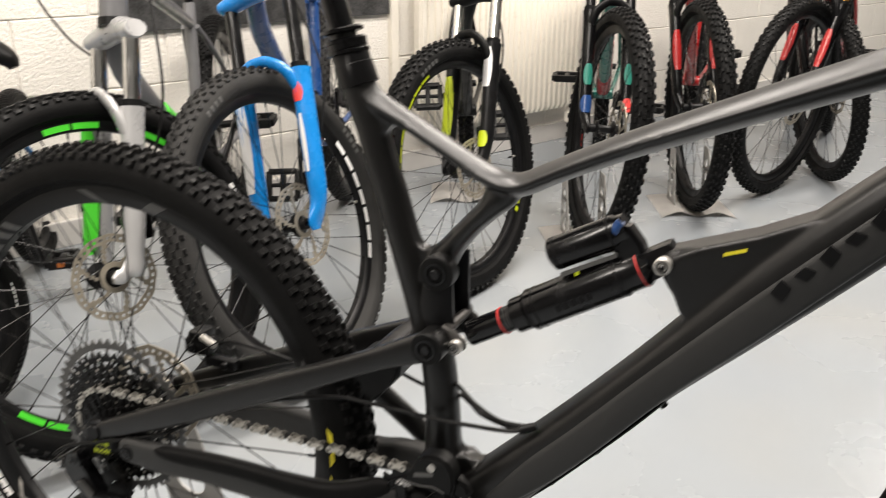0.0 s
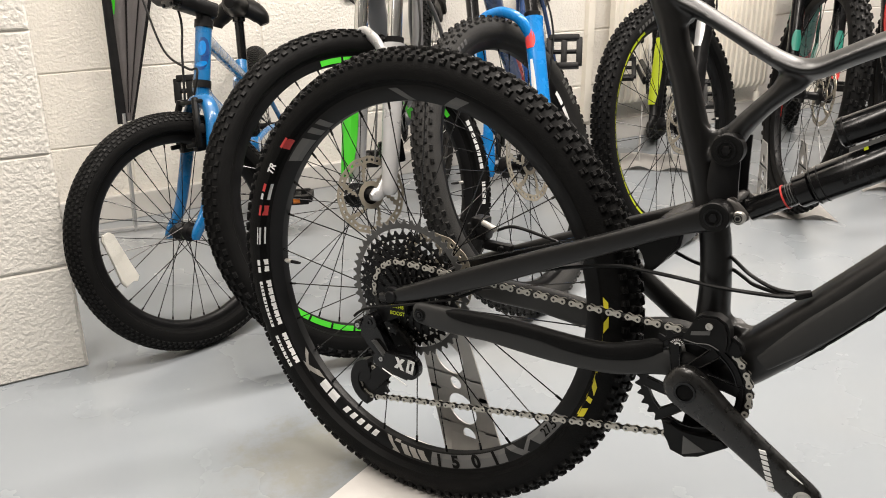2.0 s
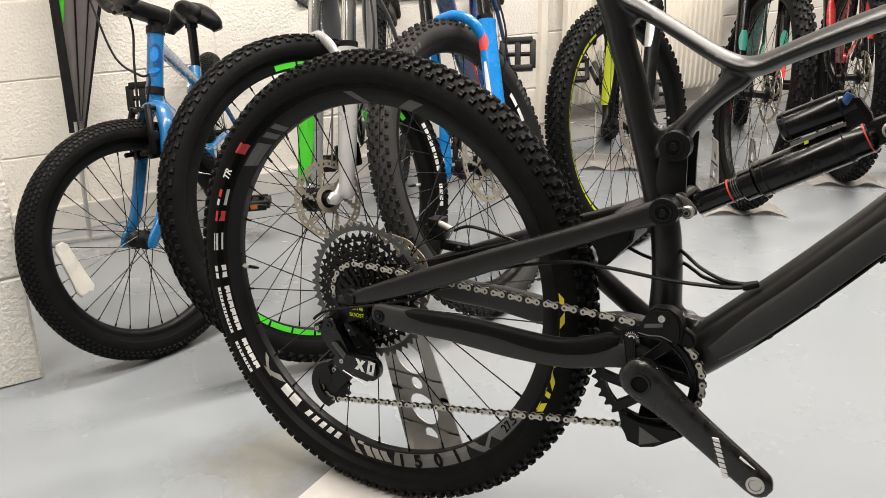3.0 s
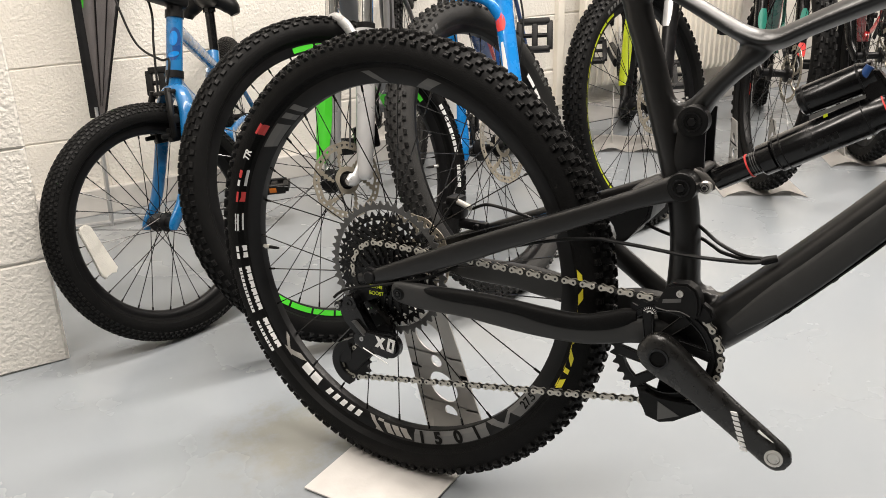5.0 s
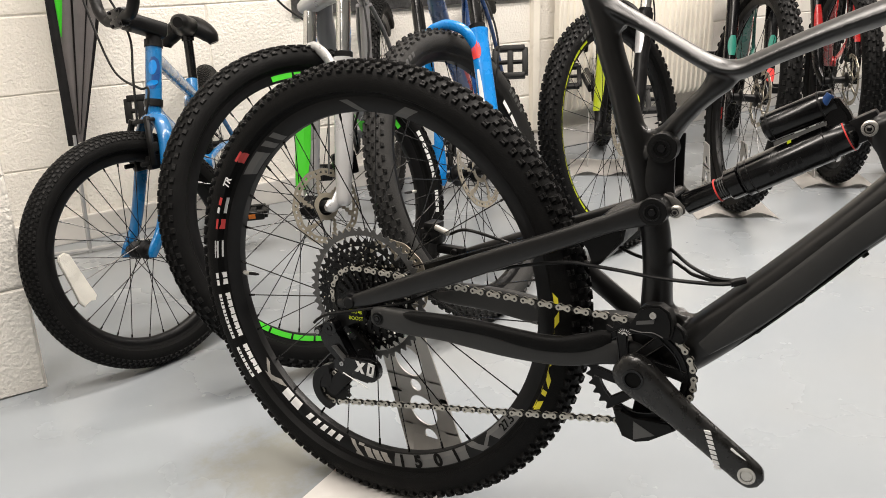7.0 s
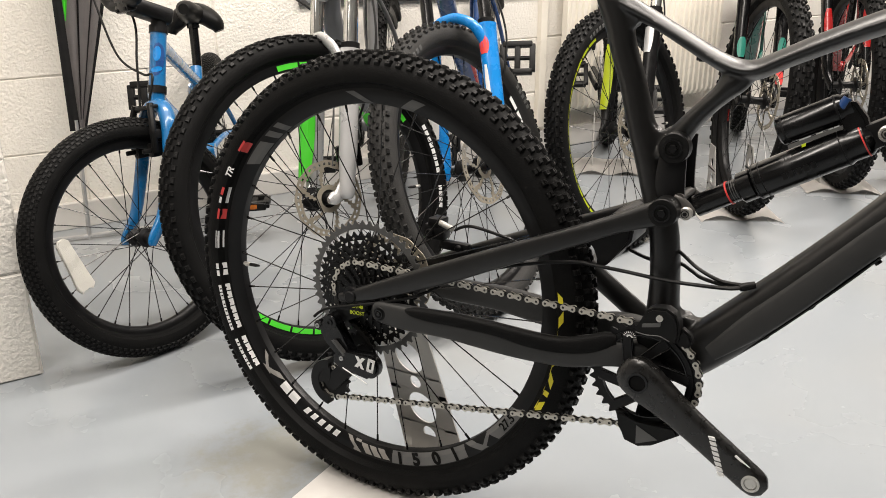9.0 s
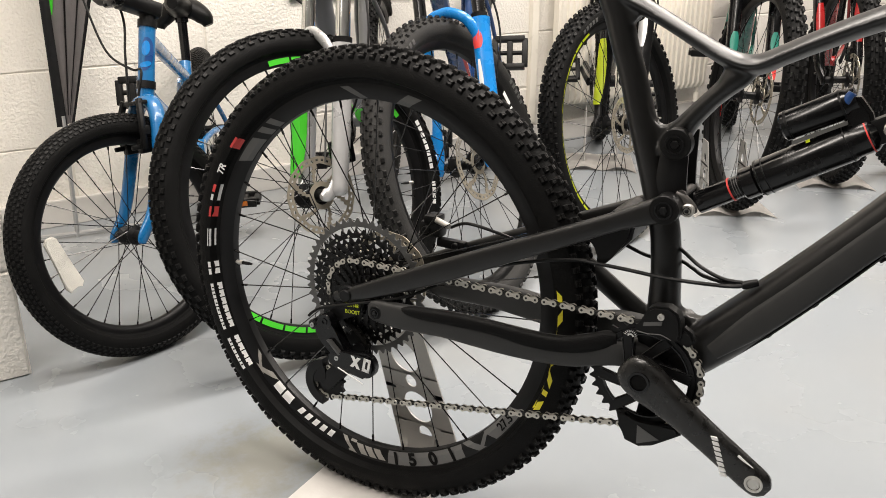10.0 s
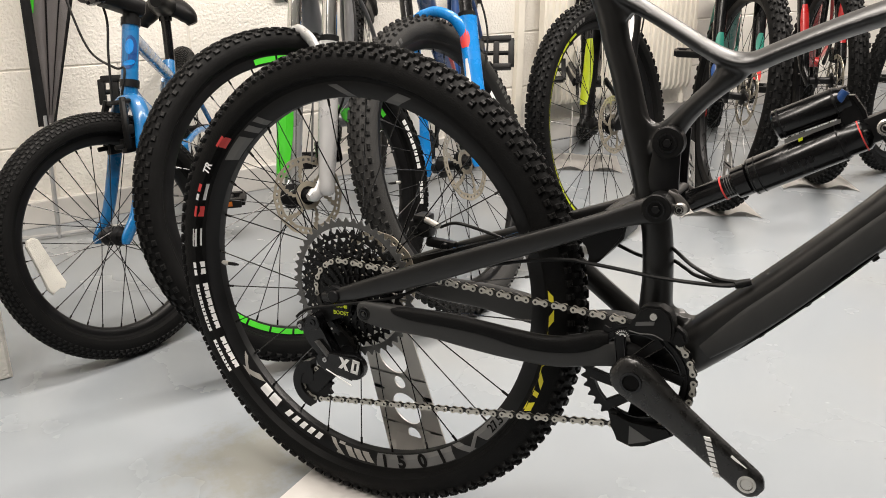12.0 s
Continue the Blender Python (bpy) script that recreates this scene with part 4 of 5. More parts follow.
for x, z in ((.566, .4035), (.6095, .4515), (.668, .517)):
    bm = bmesh.new()
    sweep(bm, [(x - .010, -.012, z + .010), (x + .001, -.012, z - .001)], .0042, 10)
    part("cable_clip", bm, PLASTIC, bike)


# ---- display stands ----
def holed_plate(bm, x0, x1, h, holes, t, lean):
    """A steel strip h high, from half-widths x0 to x1, with round holes (z, radius); lean: how far x shifts for each metre up."""
    def vert(x, z, y):
        return bm.verts.new((x + lean * z, y, z))

    def half(z):
        return x0 + (x1 - x0) * z / h
    cuts = [0.0]
    for z, r in holes:
        cuts += [z - r - .005, z + r + .005]
    cuts.append(h)
    for y in (-t / 2, t / 2):
        for i in range(len(cuts) - 1):
            za, zb = cuts[i], cuts[i + 1]
            if i % 2 == 0:
                bm.faces.new((vert(-half(za), za, y), vert(half(za), za, y), vert(half(zb), zb, y), vert(-half(zb), zb, y)))
            else:
                zc, r = holes[i // 2]
                n = 24
                ring, sq = [], []
                for k in range(n):
                    a = k * math.tau / n
                    c, s_ = math.cos(a), math.sin(a)
                    ring.append(vert(r * c, zc + r * s_, y))
                    m = max(abs(c), abs(s_))
                    zz = zc + (zb - zc) * s_ / m
                    sq.append(vert(half(zz) * c / m, zz, y))
                for k in range(n):
                    bm.faces.new((ring[k], sq[k], sq[(k + 1) % n], ring[(k + 1) % n]))
    for zc, r in holes:
        n = 24
        a_ = [[vert(r * math.cos(k * math.tau / n), zc + r * math.sin(k * math.tau / n), y) for k in range(n)] for y in (-t / 2, t / 2)]
        for k in range(n):
            bm.faces.new((a_[0][k], a_[1][k], a_[1][(k + 1) % n], a_[0][(k + 1) % n]))
    for sg in (-1, 1):
        bm.faces.new((vert(sg * half(0), 0, -t / 2), vert(sg * half(h), h, -t / 2), vert(sg * half(h), h, t / 2), vert(sg * half(0), 0, t / 2)))
    bm.faces.new((vert(-half(h), h, -t / 2), vert(half(h), h, -t / 2), vert(half(h), h, t / 2), vert(-half(h), h, t / 2)))
    bmesh.ops.remove_doubles(bm, verts=bm.verts[:], dist=1e-5)
    return bm


def display_stand(m, label):
    st = root("bike_stand", m, label, "bike stand", "bike stands")
    bm = bmesh.new()
    prism(bm, [(-.105, .003), (.095, .003), (.095, .0055), (-.105, .0055)], -.145, .092)
    part("base_plate", bm, PLATE, st, "scuffed white steel base plate")
    part("upright", holed_plate(bmesh.new(), .062, .046, .30, [(.055, .012), (.10, .026), (.145, .010), (.187, .026), (.245, .018)], .003, -.33), STANDM, st, "grey steel upright with round holes", m=pose(.052, .085, .004, -2, 0, 0))
    bm = bmesh.new()
    loft(bm, [(.0, .085, .006, .003, .05), (.052, .085, .006, .003, .05)], 2, 8)
    part("fold", bm, STANDM, st)
    return st


display_stand(pose(.012, -.005, 0, 0, 0, 1.9), "white and grey steel floor stand under the black bike")


# ---- the bikes along the wall ----
TAN = .40   # how far the steering axis runs back for each metre up


def fork_parts(bk, R, width, lower_l, lower_r, stan, crown_z, low_h, arch_mat, rigid=False, leg=1.12, head=.13, head_mat=None, k=TAN, rake=.012):
    """Fork in the front wheel's frame: legs at y = +-width from the axle to the crown."""
    def ax(z, off=0.0):
        return -rake - k * (z - R) + off
    for sgn, mat, lab in ((1, lower_l[0], lower_l[1]), (-1, lower_r[0], lower_r[1])):
        bm = bmesh.new()
        y = sgn * width
        zt = R + low_h
        if rigid:
            loft(bm, [(.010, y, R - .014, .004, .008), (.004, y, R, .006, .012), (ax(R + .05) + .012, y, R + .05, .011, .013), (ax(R + .15), y, R + .15, .0135, .0145), (ax(zt - .07), y * .98, zt - .07, .0145, .0155),
                      (ax(zt - .02), y * .86, zt - .02, .0155, .017), (ax(zt + .012), y * .5, zt + .014, .016, .018), (ax(zt + .018), 0, zt + .022, .016, .018)], 5, 16)
        else:
            foot = [(ax(R - .004), y, R - .006, .008 * leg, .010 * leg), (ax(R + .004), y, R + .004, .0135 * leg, .0165 * leg)] if rake > .02 else [(.004, y * .87, R - .016, .006, .011 * leg), (0, y * .87, R, .009, .018 * leg)]
            loft(bm, foot + [(ax(R + .03), y * (1 if rake > .02 else .95), R + .035, .014 * leg, .0165 * leg), (ax(R + .08), y, R + .08, .0165 * leg, .0195 * leg), (ax(R + .2), y, R + .2, .0175 * leg, .0205 * leg),
                             (ax(zt - .03), y, zt - .03, .0185 * leg, .021 * leg), (ax(zt), y, zt, .0205 * leg, .0225 * leg)], 4, 16)
            if rake > .02:
                loft(bm, [(ax(R + .03), y * .94, R + .035, .006, .012), (-rake * .5, y * .88, R + .006, .007, .012), (0, y * .86, R, .008, .0145), (.013, y * .86, R - .002, .006, .007)], 4, 14)
        part("fork_leg", bm, mat, bk, lab)
        if not rigid:
            bm = bmesh.new()
            sweep(bm, [(ax(zt - .01), y, zt - .01), (ax(crown_z), y, crown_z)], .0155, 18)
            part("stanchion", bm, stan, bk, "polished fork stanchion")
            bm = bmesh.new()
            sweep(bm, [(ax(zt), y, zt), (ax(zt + .012), y, zt + .012)], .0195, 18)
            part("wiper_seal", bm, RUBBER, bk)
    bm = bmesh.new()
    zt = R + low_h
    if rigid:
        sweep(bm, [(ax(zt + .015), 0, zt + .015), (ax(crown_z - .006), 0, crown_z - .006)], .017, 18)
    else:
        loft(bm, [(ax(zt - .045, .012), -width, zt - .045, .010, .013), (ax(zt, .03), -width * .8, zt + .005, .008, .013), (ax(zt + .02, .036), -width * .35, zt + .032, .007, .012), (ax(zt + .022, .036), 0, zt + .036, .007, .012),
              (ax(zt + .02, .036), width * .35, zt + .032, .007, .012), (ax(zt, .03), width * .8, zt + .005, .008, .013), (ax(zt - .045, .012), width, zt - .045, .010, .013)], 4, 12, side=(1, 0, 0))
    part("fork_arch", bm, arch_mat, bk)
    ht = .0175 if rigid else .026
    bm = bmesh.new()
    z0 = crown_z + (0 if rigid else .022)
    sweep(bm, [(ax(z0), 0, z0), (ax(z0 + head), 0, z0 + head)], ht, 22)
    part("head_tube", bm, head_mat or arch_mat, bk)
    for zz in (z0, z0 + head):
        bm = bmesh.new()
        sweep(bm, [(ax(zz - .008), 0, zz - .008), (ax(zz + .007), 0, zz + .007)], ht + .0025, 22)
        part("headset_cup", bm, BLACK, bk)
    if rigid:
        return ax
    bm = bmesh.new()
    box(bm, -.085, -.035, width * .55, width * .55 + .026, R + .055, R + .105, .006)
    sweep(bm, [(-.06, width * .55 + .013, R + .10), (-.075, width * .55 + .02, R + .125)], .006, 8)
    part("brake_caliper", bm, GLOSS, bk, "black front brake caliper")
    cable(bk, [(-.078, width * .55 + .022, R + .13), (-.11, width + .012, R + .20), (-.155, width + .02, R + .32), (-.20, width * .6, crown_z + .08), (-.20, width, crown_z + .2)], .0025, label="black brake hose")
    bm = bmesh.new()
    loft(bm, [(ax(crown_z), -width - .02, crown_z, .022, .016), (ax(crown_z), -width, crown_z, .024, .02), (ax(crown_z, -.008), 0, crown_z + .01, .024, .024), (ax(crown_z), width, crown_z, .024, .02), (ax(crown_z), width + .02, crown_z, .022, .016)], 4, 14, side=(1, 0, 0))
    part("fork_crown", bm, arch_mat, bk)
    return ax


def bike_frame(bk, m, R, head_z, lo, hi, paint, trim, rear_spec, size=1.0, seat_z=.95, stripe=None, st_z=0.0, tube=1.0):
    """Frame behind the head tube; m lays x forward, the head tube's foot over the origin."""
    s = size
    bbx, bbz = -.66 * s, .31 * s + (.03 if s < .9 else .01)
    rax = -1.08 * s
    hz = head_z
    st_z = st_z or hz * .90 + .05
    bm = bmesh.new()
    loft(bm, [(lo.x, lo.y, lo.z, .020 * s, .024 * s), (-.15 * s, 0, hz - (hz - bbz) * .24, .024 * s * tube, .030 * s * tube), (bbx + .1, 0, bbz + .07, .024 * s * tube, .028 * s * tube), (bbx, 0, bbz, .026 * s, .024 * s)], 5, 14)
    loft(bm, [(hi.x, hi.y, hi.z, .017 * (.5 + .5 * s), .021 * s), (-.3 * s, hi.y * .6, hi.z * .62 + st_z * .38 - .008, .017 * (.5 + .5 * s), .019 * s), (-.775 * s, 0, st_z - .05 * s, .015, .016)], 5, 14)
    sweep(bm, [(bbx, 0, bbz), (-.80 * s, 0, st_z)], .0165, 16)
    disc(bm, .022, -.04, .04, 20, bbx, bbz)
    for y in (-1, 1):
        sweep(bm, smooth_path([(bbx - .02, y * .025, bbz), (bbx - .2 * s, y * .045, bbz + .008), (rax, y * .066, R)], 4), .0095, 10)
        sweep(bm, smooth_path([(-.775 * s, y * .018, st_z - .06 * s), (-.90 * s, y * .045, st_z * .55 + R * .45), (rax, y * .066, R)], 4), .0075, 10)
    part("frame", bm, paint, bk, m=m)
    if stripe:
        bm = bmesh.new()
        loft(bm, [(-.34 * s, 0, hz - (hz - bbz) * .52, .0265 * s, .0295 * s), (bbx + .16, 0, bbz + .125, .0268 * s, .0300 * s), (bbx + .1, 0, bbz + .068, .0266 * s, .0296 * s), (bbx + .04, 0, bbz + .024, .0275 * s, .027 * s)], 5, 14)
        part("frame_panel", bm, stripe, bk, m=m)
    rw, prof = wheel(bk, "rear_wheel", m @ pose(rax, 0, R), **rear_spec)
    bm = bmesh.new()
    for n, y in ((36, -.03), (28, -.035), (22, -.04), (16, -.045)):
        toothed(bm, n * .00202, n, y, y - .002, .014)
    part("cassette", bm, ALLOY, rw, "steel cassette")
    bm = bmesh.new()
    toothed(bm, .066, 32, -.045, -.048, .045, .004, bbx, bbz)
    for j in range(4):
        a = radians(20 + 90 * j)
        sweep(bm, [(bbx, -.05, bbz), (bbx + .05 * math.cos(a), -.047, bbz + .05 * math.sin(a))], .006, 8)
    ring_ = part("chainring", bm, BLACK, bk, m=m)
    bm = bmesh.new()
    toothed(bm, .040, 20, -.0452, -.0475, .030, .003, bbx, bbz)
    part("inner_ring", bm, ALLOY, ring_, "bright inner ring")
    bm = bmesh.new()
    zr = R
    sweep(bm, [(bbx, -.0465, bbz + .064), (rax, -.0400, zr + .042)], (.0028, .0038), 6)
    sweep(bm, [(bbx, -.0465, bbz - .064), (rax + .015, -.0440, zr - .150)], (.0028, .0038), 6)
    part("chain", bm, CHAINM, bk, "steel chain", m=m)
    bm = bmesh.new()
    for jx, jz, jr in ((rax + .012, zr - .078, .020), (rax + .018, zr - .135, .020)):
        disc(bm, jr, -.0405, -.0465, 14, jx, jz, hole=.006)
    loft(bm, [(rax + .006, -.052, zr - .030, .010, .014), (rax + .022, -.058, zr - .062, .012, .017), (rax + .012, -.050, zr - .085, .005, .014), (rax + .018, -.050, zr - .14, .004, .013)], 4, 12)
    part("rear_mech", bm, GLOSS, bk, "black rear mech", m=m)
    return bbx, bbz


def pedal_parts(bk, m, bbx, bbz, ang, s=1.0, amber=False, tilt=0.0):
    for sgn, a in ((-1, ang), (1, ang + 180)):
        c, z = math.cos(radians(a)), math.sin(radians(a))
        L = .17 if s > .9 else .165
        bm = bmesh.new()
        loft(bm, [(bbx, sgn * .06, bbz, .008, .016), (bbx + c * L * .5, sgn * .072, bbz + z * L * .5, .007, .012), (bbx + c * L, sgn * .08, bbz + z * L, .007, .014)], 4, 12)
        part("crank_arm", bm, BLACK, bk, m=m)
        bm = bmesh.new()
        px, pz = bbx + c * L, bbz + z * L
        y0, y1 = sgn * .095, sgn * (.19 if s > .9 else .165)
        hx = .045 if s > .9 else .034
        for xx in (-hx, hx):
            box(bm, px + xx - .009, px + xx + .009, min(y0, y1), max(y0, y1), pz - .013, pz + .013, .004)
        for yy in (y0, (y0 + y1) / 2, y1):
            box(bm, px - hx, px + hx, yy - .009, yy + .009, pz - .010, pz + .010, .003)
        sweep(bm, [(px, sgn * .08, pz), (px, y1, pz)], .007, 10)
        bmesh.ops.rotate(bm, cent=(px, 0, pz), matrix=Matrix.Rotation(radians(0 if amber and sgn > 0 else tilt), 3, "Y"), verts=bm.verts[:])
        ped = part("pedal", bm, PLASTIC, bk, "black cage pedal", m=m)
        if amber and sgn > 0:
            for xx in (-hx - .0075, hx + .0075):
                bm = box(bmesh.new(), px + xx - .002, px + xx + .002, min(y0, y1) + .025, max(y0, y1) - .025, pz - .007, pz + .007, .001)
                part("pedal_reflector", bm, AMBER, ped, "amber pedal reflector")


def upper_parts(bk, F, G, R, ax, crown_z, hz, s=1.0, bars=True, seat=.9):
    if bars:
        zt = crown_z + (.155 if s < .9 else .19)
        x = ax(zt)
        bm = bmesh.new()
        sweep(bm, [(ax(crown_z), 0, crown_z), (x, 0, zt)], .0165, 14)
        box(bm, x - .005, x + .065, -.018, .018, zt - .018, zt + .016, .005)
        part("stem", bm, BLACK, bk, "black stem")
        bm = bmesh.new()
        sweep(bm, smooth_path([(x + .02, -.33 * s, zt + .05), (x + .05, -.1, zt + .03), (x + .058, 0, zt), (x + .05, .1, zt + .03), (x + .02, .33 * s, zt + .05)], 5), .013, 12)
        bar = part("handlebar", bm, BLACK, bk, "black handlebar")
        for sg in (-1, 1):
            bm = bmesh.new()
            sweep(bm, [(x + .03, sg * .21 * s, zt + .042), (x + .02, sg * .34 * s, zt + .051)], .017, 14)
            part("grip", bm, RUBBER, bar, "black rubber grip")
    if seat:
        sx = -.80 * s
        bm = bmesh.new()
        sweep(bm, [(sx + .01, 0, min(hz * .85, seat - .18)), (sx - .01, 0, seat - .012)], .0135, 14)
        part("seat_post", bm, GLOSS, bk, m=G)
        bm = bmesh.new()
        loft(bm, [(sx - .155, 0, seat + .006, .045, .018), (sx - .125, 0, seat + .008, .068, .030), (sx - .085, 0, seat + .008, .066, .032), (sx - .03, 0, seat + .004, .040, .028), (sx + .04, 0, seat, .024, .022), (sx + .10, 0, seat - .006, .02, .018), (sx + .115, 0, seat - .012, .010, .010)], 5, 20)
        part("saddle", bm, PLASTIC, bk, "black padded saddle", m=G)


def small_stand(F, label="grey steel floor stand holding a front wheel"):
    st = root("bike_stand", F, label, "bike stand", "bike stands")
    bm = bmesh.new()
    nx, ny = 4, 16
    grid = []
    for a in range(nx + 1):
        x = -.13 + .25 * a / nx
        grid.append([bm.verts.new((x + (.02 if b in (0, ny) and a == nx else 0), -.13 + .26 * b / ny, .002 + (.35 + .65 * a / nx) * .016 * math.sin(math.pi * abs(b / ny * 2 - 1)) ** 2)) for b in range(ny + 1)])
    for a in range(nx):
        for b in range(ny):
            bm.faces.new((grid[a][b], grid[a + 1][b], grid[a + 1][b + 1], grid[a][b + 1]))
    bmesh.ops.solidify(bm, geom=bm.faces[:], thickness=-.0018)
    part("base_plate", bm, PLATE, st, "curled steel base plate")
    for y in (-.062, .062):
        part("upright", holed_plate(bmesh.new(), .060, .030, .20, [(.045, .020), (.095, .016), (.145, .014)], .003, -.25), STANDM, st, "pale steel upright with round holes", m=pose(-.02, y, .004))
    return st


def spec(R, hw, rb, **kw):
    return dict(R=R, hw=hw, rb=rb, **kw)


def parked_bike(name, contact, head, lean, R, front_kw, fork_kw, frame_head, frame_lean, paint, label, crank=-60, size=1.0, bars=True, seat=.92, stripe=None, amber=False, rim_prints=(), st_z=0.0, tilt=0.0, tube=1.0):
    F = pose(contact[0], contact[1], 0, lean, 0, head)
    bk = root(name, F, label, "bicycle", "bikes along the wall")
    fw, prof = wheel(bk, "front_wheel", pose(0, 0, R), **front_kw)
    for side, mat, r0, r1, arcs in rim_prints:
        rw = front_kw["hw"] * .46
        print_on(fw, "rim_print", mat, [(r0, r1, a, b) for a, b in arcs], lambda r: side * (rw * 1.03 + .0006))
    fork_kw.setdefault("head_mat", paint)
    ax = fork_parts(bk, R, **fork_kw)
    cz = fork_kw["crown_z"]
    H = F @ Vector((ax(cz), 0, cz))
    G = pose(H.x, H.y, 0, frame_lean, 0, frame_head)
    rel = F.inverted() @ G
    z0 = cz + (0 if fork_kw.get("rigid") else .022)
    hd = fork_kw.get("head", .13)
    back = rel.inverted()
    lo, hi = back @ Vector((ax(z0 + hd * .22), 0, z0 + hd * .22)), back @ Vector((ax(z0 + hd * .78), 0, z0 + hd * .78))
    rear_kw = dict(front_kw)
    rear_kw["rotor"] = 0
    bbx, bbz = bike_frame(bk, rel, R, H.z + .02, lo, hi, paint, BLACK, rear_kw, size, stripe=stripe, st_z=st_z, tube=tube)
    pedal_parts(bk, rel, bbx, bbz, crank, size, amber, tilt)
    upper_parts(bk, F, rel, R, ax, cz, H.z + .02, size, bars, seat)
    return bk, fw, prof, rel


# kid's bike, wheel turned hard
kid, kid_w, kid_prof, kid_G = parked_bike("kids_bicycle", (-.6715, .134), -98.1, 12.33, .2557,
    spec(.2557, .0270, .206, rim_d=.016, depth=.0018, pitch=120, knob="street", spokes=32, hub_r=.012, flange=.02, old=.05),
    dict(width=.057, lower_l=(BLUE, "gloss blue fork leg"), lower_r=(BLUE, "gloss blue fork leg"), stan=STEEL, crown_z=.555, low_h=.245, arch_mat=BLUE, rigid=True, head=.125, k=.29, rake=.030),
    -52, 3, BLUE, "bright blue small kids' bicycle with black wheels", crank=90, size=.80, bars=False, seat=0, st_z=.50, amber=True, tilt=72)

silver, silver_w, silver_prof, _ = parked_bike("bicycle", (-.327, .3284), -107.7, 14.35, .343,
    spec(.343, .0270, .288, rim_d=.018, depth=.0036, pitch=86, knob="trail", spokes=32, rotor=.08),
    dict(width=.068, lower_l=(SILVERPAINT, "silver fork leg"), lower_r=(SILVERPAINT, "silver fork leg with a neon green stripe"), stan=CHROME, crown_z=.775, low_h=.295, leg=1.02, arch_mat=SILVERPAINT, k=.24, rake=.027),
    -62, 3, GREYPAINT, "grey and green hardtail bicycle with a silver fork", crank=-30, stripe=GREEN, rim_prints=[(1, GREEN, .274, .285, [(a + 1 + k * 11, a + 11 + k * 11) for a, n in ((79, 2), (107, 2), (264, 5), (141, 1)) for k in range(n)])])

bluef, bluef_w, bluef_prof, _ = parked_bike("bicycle", (-.1433, .7277), -90.25, 18.5, .3526,
    spec(.3526, .029, .292, rim_d=.018, depth=.0045, pitch=78, knob="trail", spokes=32, rotor=.09, tyre_mat=RUBBER_USED),
    dict(width=.083, lower_l=(BLUEFORK, "gloss blue fork leg with red print"), lower_r=(BLUEFORK, "gloss blue fork leg with white print"), stan=GLOSS, crown_z=.845, low_h=.315, leg=1.18, arch_mat=BLUEFORK, k=.29),
    -68.5, 3, BLUEDARK, "deep blue hardtail bicycle with a bright blue fork", crank=-108, tilt=65, stripe=RED, rim_prints=[(1, WHITEPRINT, .276, .290, [(a + k * 9, a + 7.5 + k * 9) for a in (152,) for k in range(7)])])

yellow, yellow_w, yellow_prof, _ = parked_bike("bicycle", (-.0361, 1.3079), -100.6, 11.1, .3436,
    spec(.3436, .029, .284, rim_d=.018, depth=.0055, pitch=80, knob="trail", spokes=32, rotor=.08),
    dict(width=.062, lower_l=(BLACK, "black fork leg with a silver panel"), lower_r=(BLACK, "black fork leg with a neon yellow panel"), stan=CHROME, crown_z=.78, low_h=.31, arch_mat=PLASTIC),
    -66, 3, BLACK, "black hardtail bicycle with neon yellow prints", crank=172, tilt=50, rim_prints=[(1, LIME, .2780, .2845, [(-75 + k * 9, -67 + k * 9) for k in range(16)]), (1, LIME, .268, .283, [(196, 206), (207.5, 214), (216, 219)])])

teal, teal_w, teal_prof, _ = parked_bike("bicycle", (.1203, 1.8215), -60.2, -5.6, .367,
    spec(.367, .030, .311, rim_d=.021, depth=.006, pitch=66, knob="gnar", spokes=28, rotor=.09),
    dict(width=.064, lower_l=(GLOSS, "black fork leg"), lower_r=(GLOSS, "black fork leg"), stan=GLOSS, crown_z=.82, low_h=.335, arch_mat=BLACK),
    -76, 0, TEAL, "dark teal full-suspension mountain bike in a floor stand", crank=30, stripe=RED, rim_prints=[(1, WHITEPRINT, .293, .305, [(160 + k * 3.4, 162.2 + k * 3.4) for k in range(8)]), (1, REDPRINT, .293, .305, [(196, 204)])])

redb, redb_w, redb_prof, _ = parked_bike("bicycle", (.3674, 2.3316), -65.9, 2.24, .365,
    spec(.365, .030, .311, rim_d=.021, depth=.006, pitch=66, knob="gnar", spokes=28, rotor=.09),
    dict(width=.064, lower_l=(GLOSS, "black fork leg with red print"), lower_r=(GLOSS, "black fork leg with red print"), stan=GLOSS, crown_z=.82, low_h=.335, arch_mat=BLACK),
    -85, 0, RED, "red mountain bike with a black fork in a floor stand", crank=-40)

goldb, goldb_w, goldb_prof, _ = parked_bike("bicycle", (.602, 2.656), -112, -4, .365,
    spec(.365, .028, .311, rim_d=.021, depth=.004, pitch=66, knob="trail", spokes=28, rotor=.09),
    dict(width=.064, lower_l=(GLOSS, "black fork leg with red print"), lower_r=(GLOSS, "black fork leg"), stan=GOLD, crown_z=.82, low_h=.335, arch_mat=BLACK),
    -93, 0, RED, "red mountain bike with gold fork stanchions", crank=-40, tube=1.7)

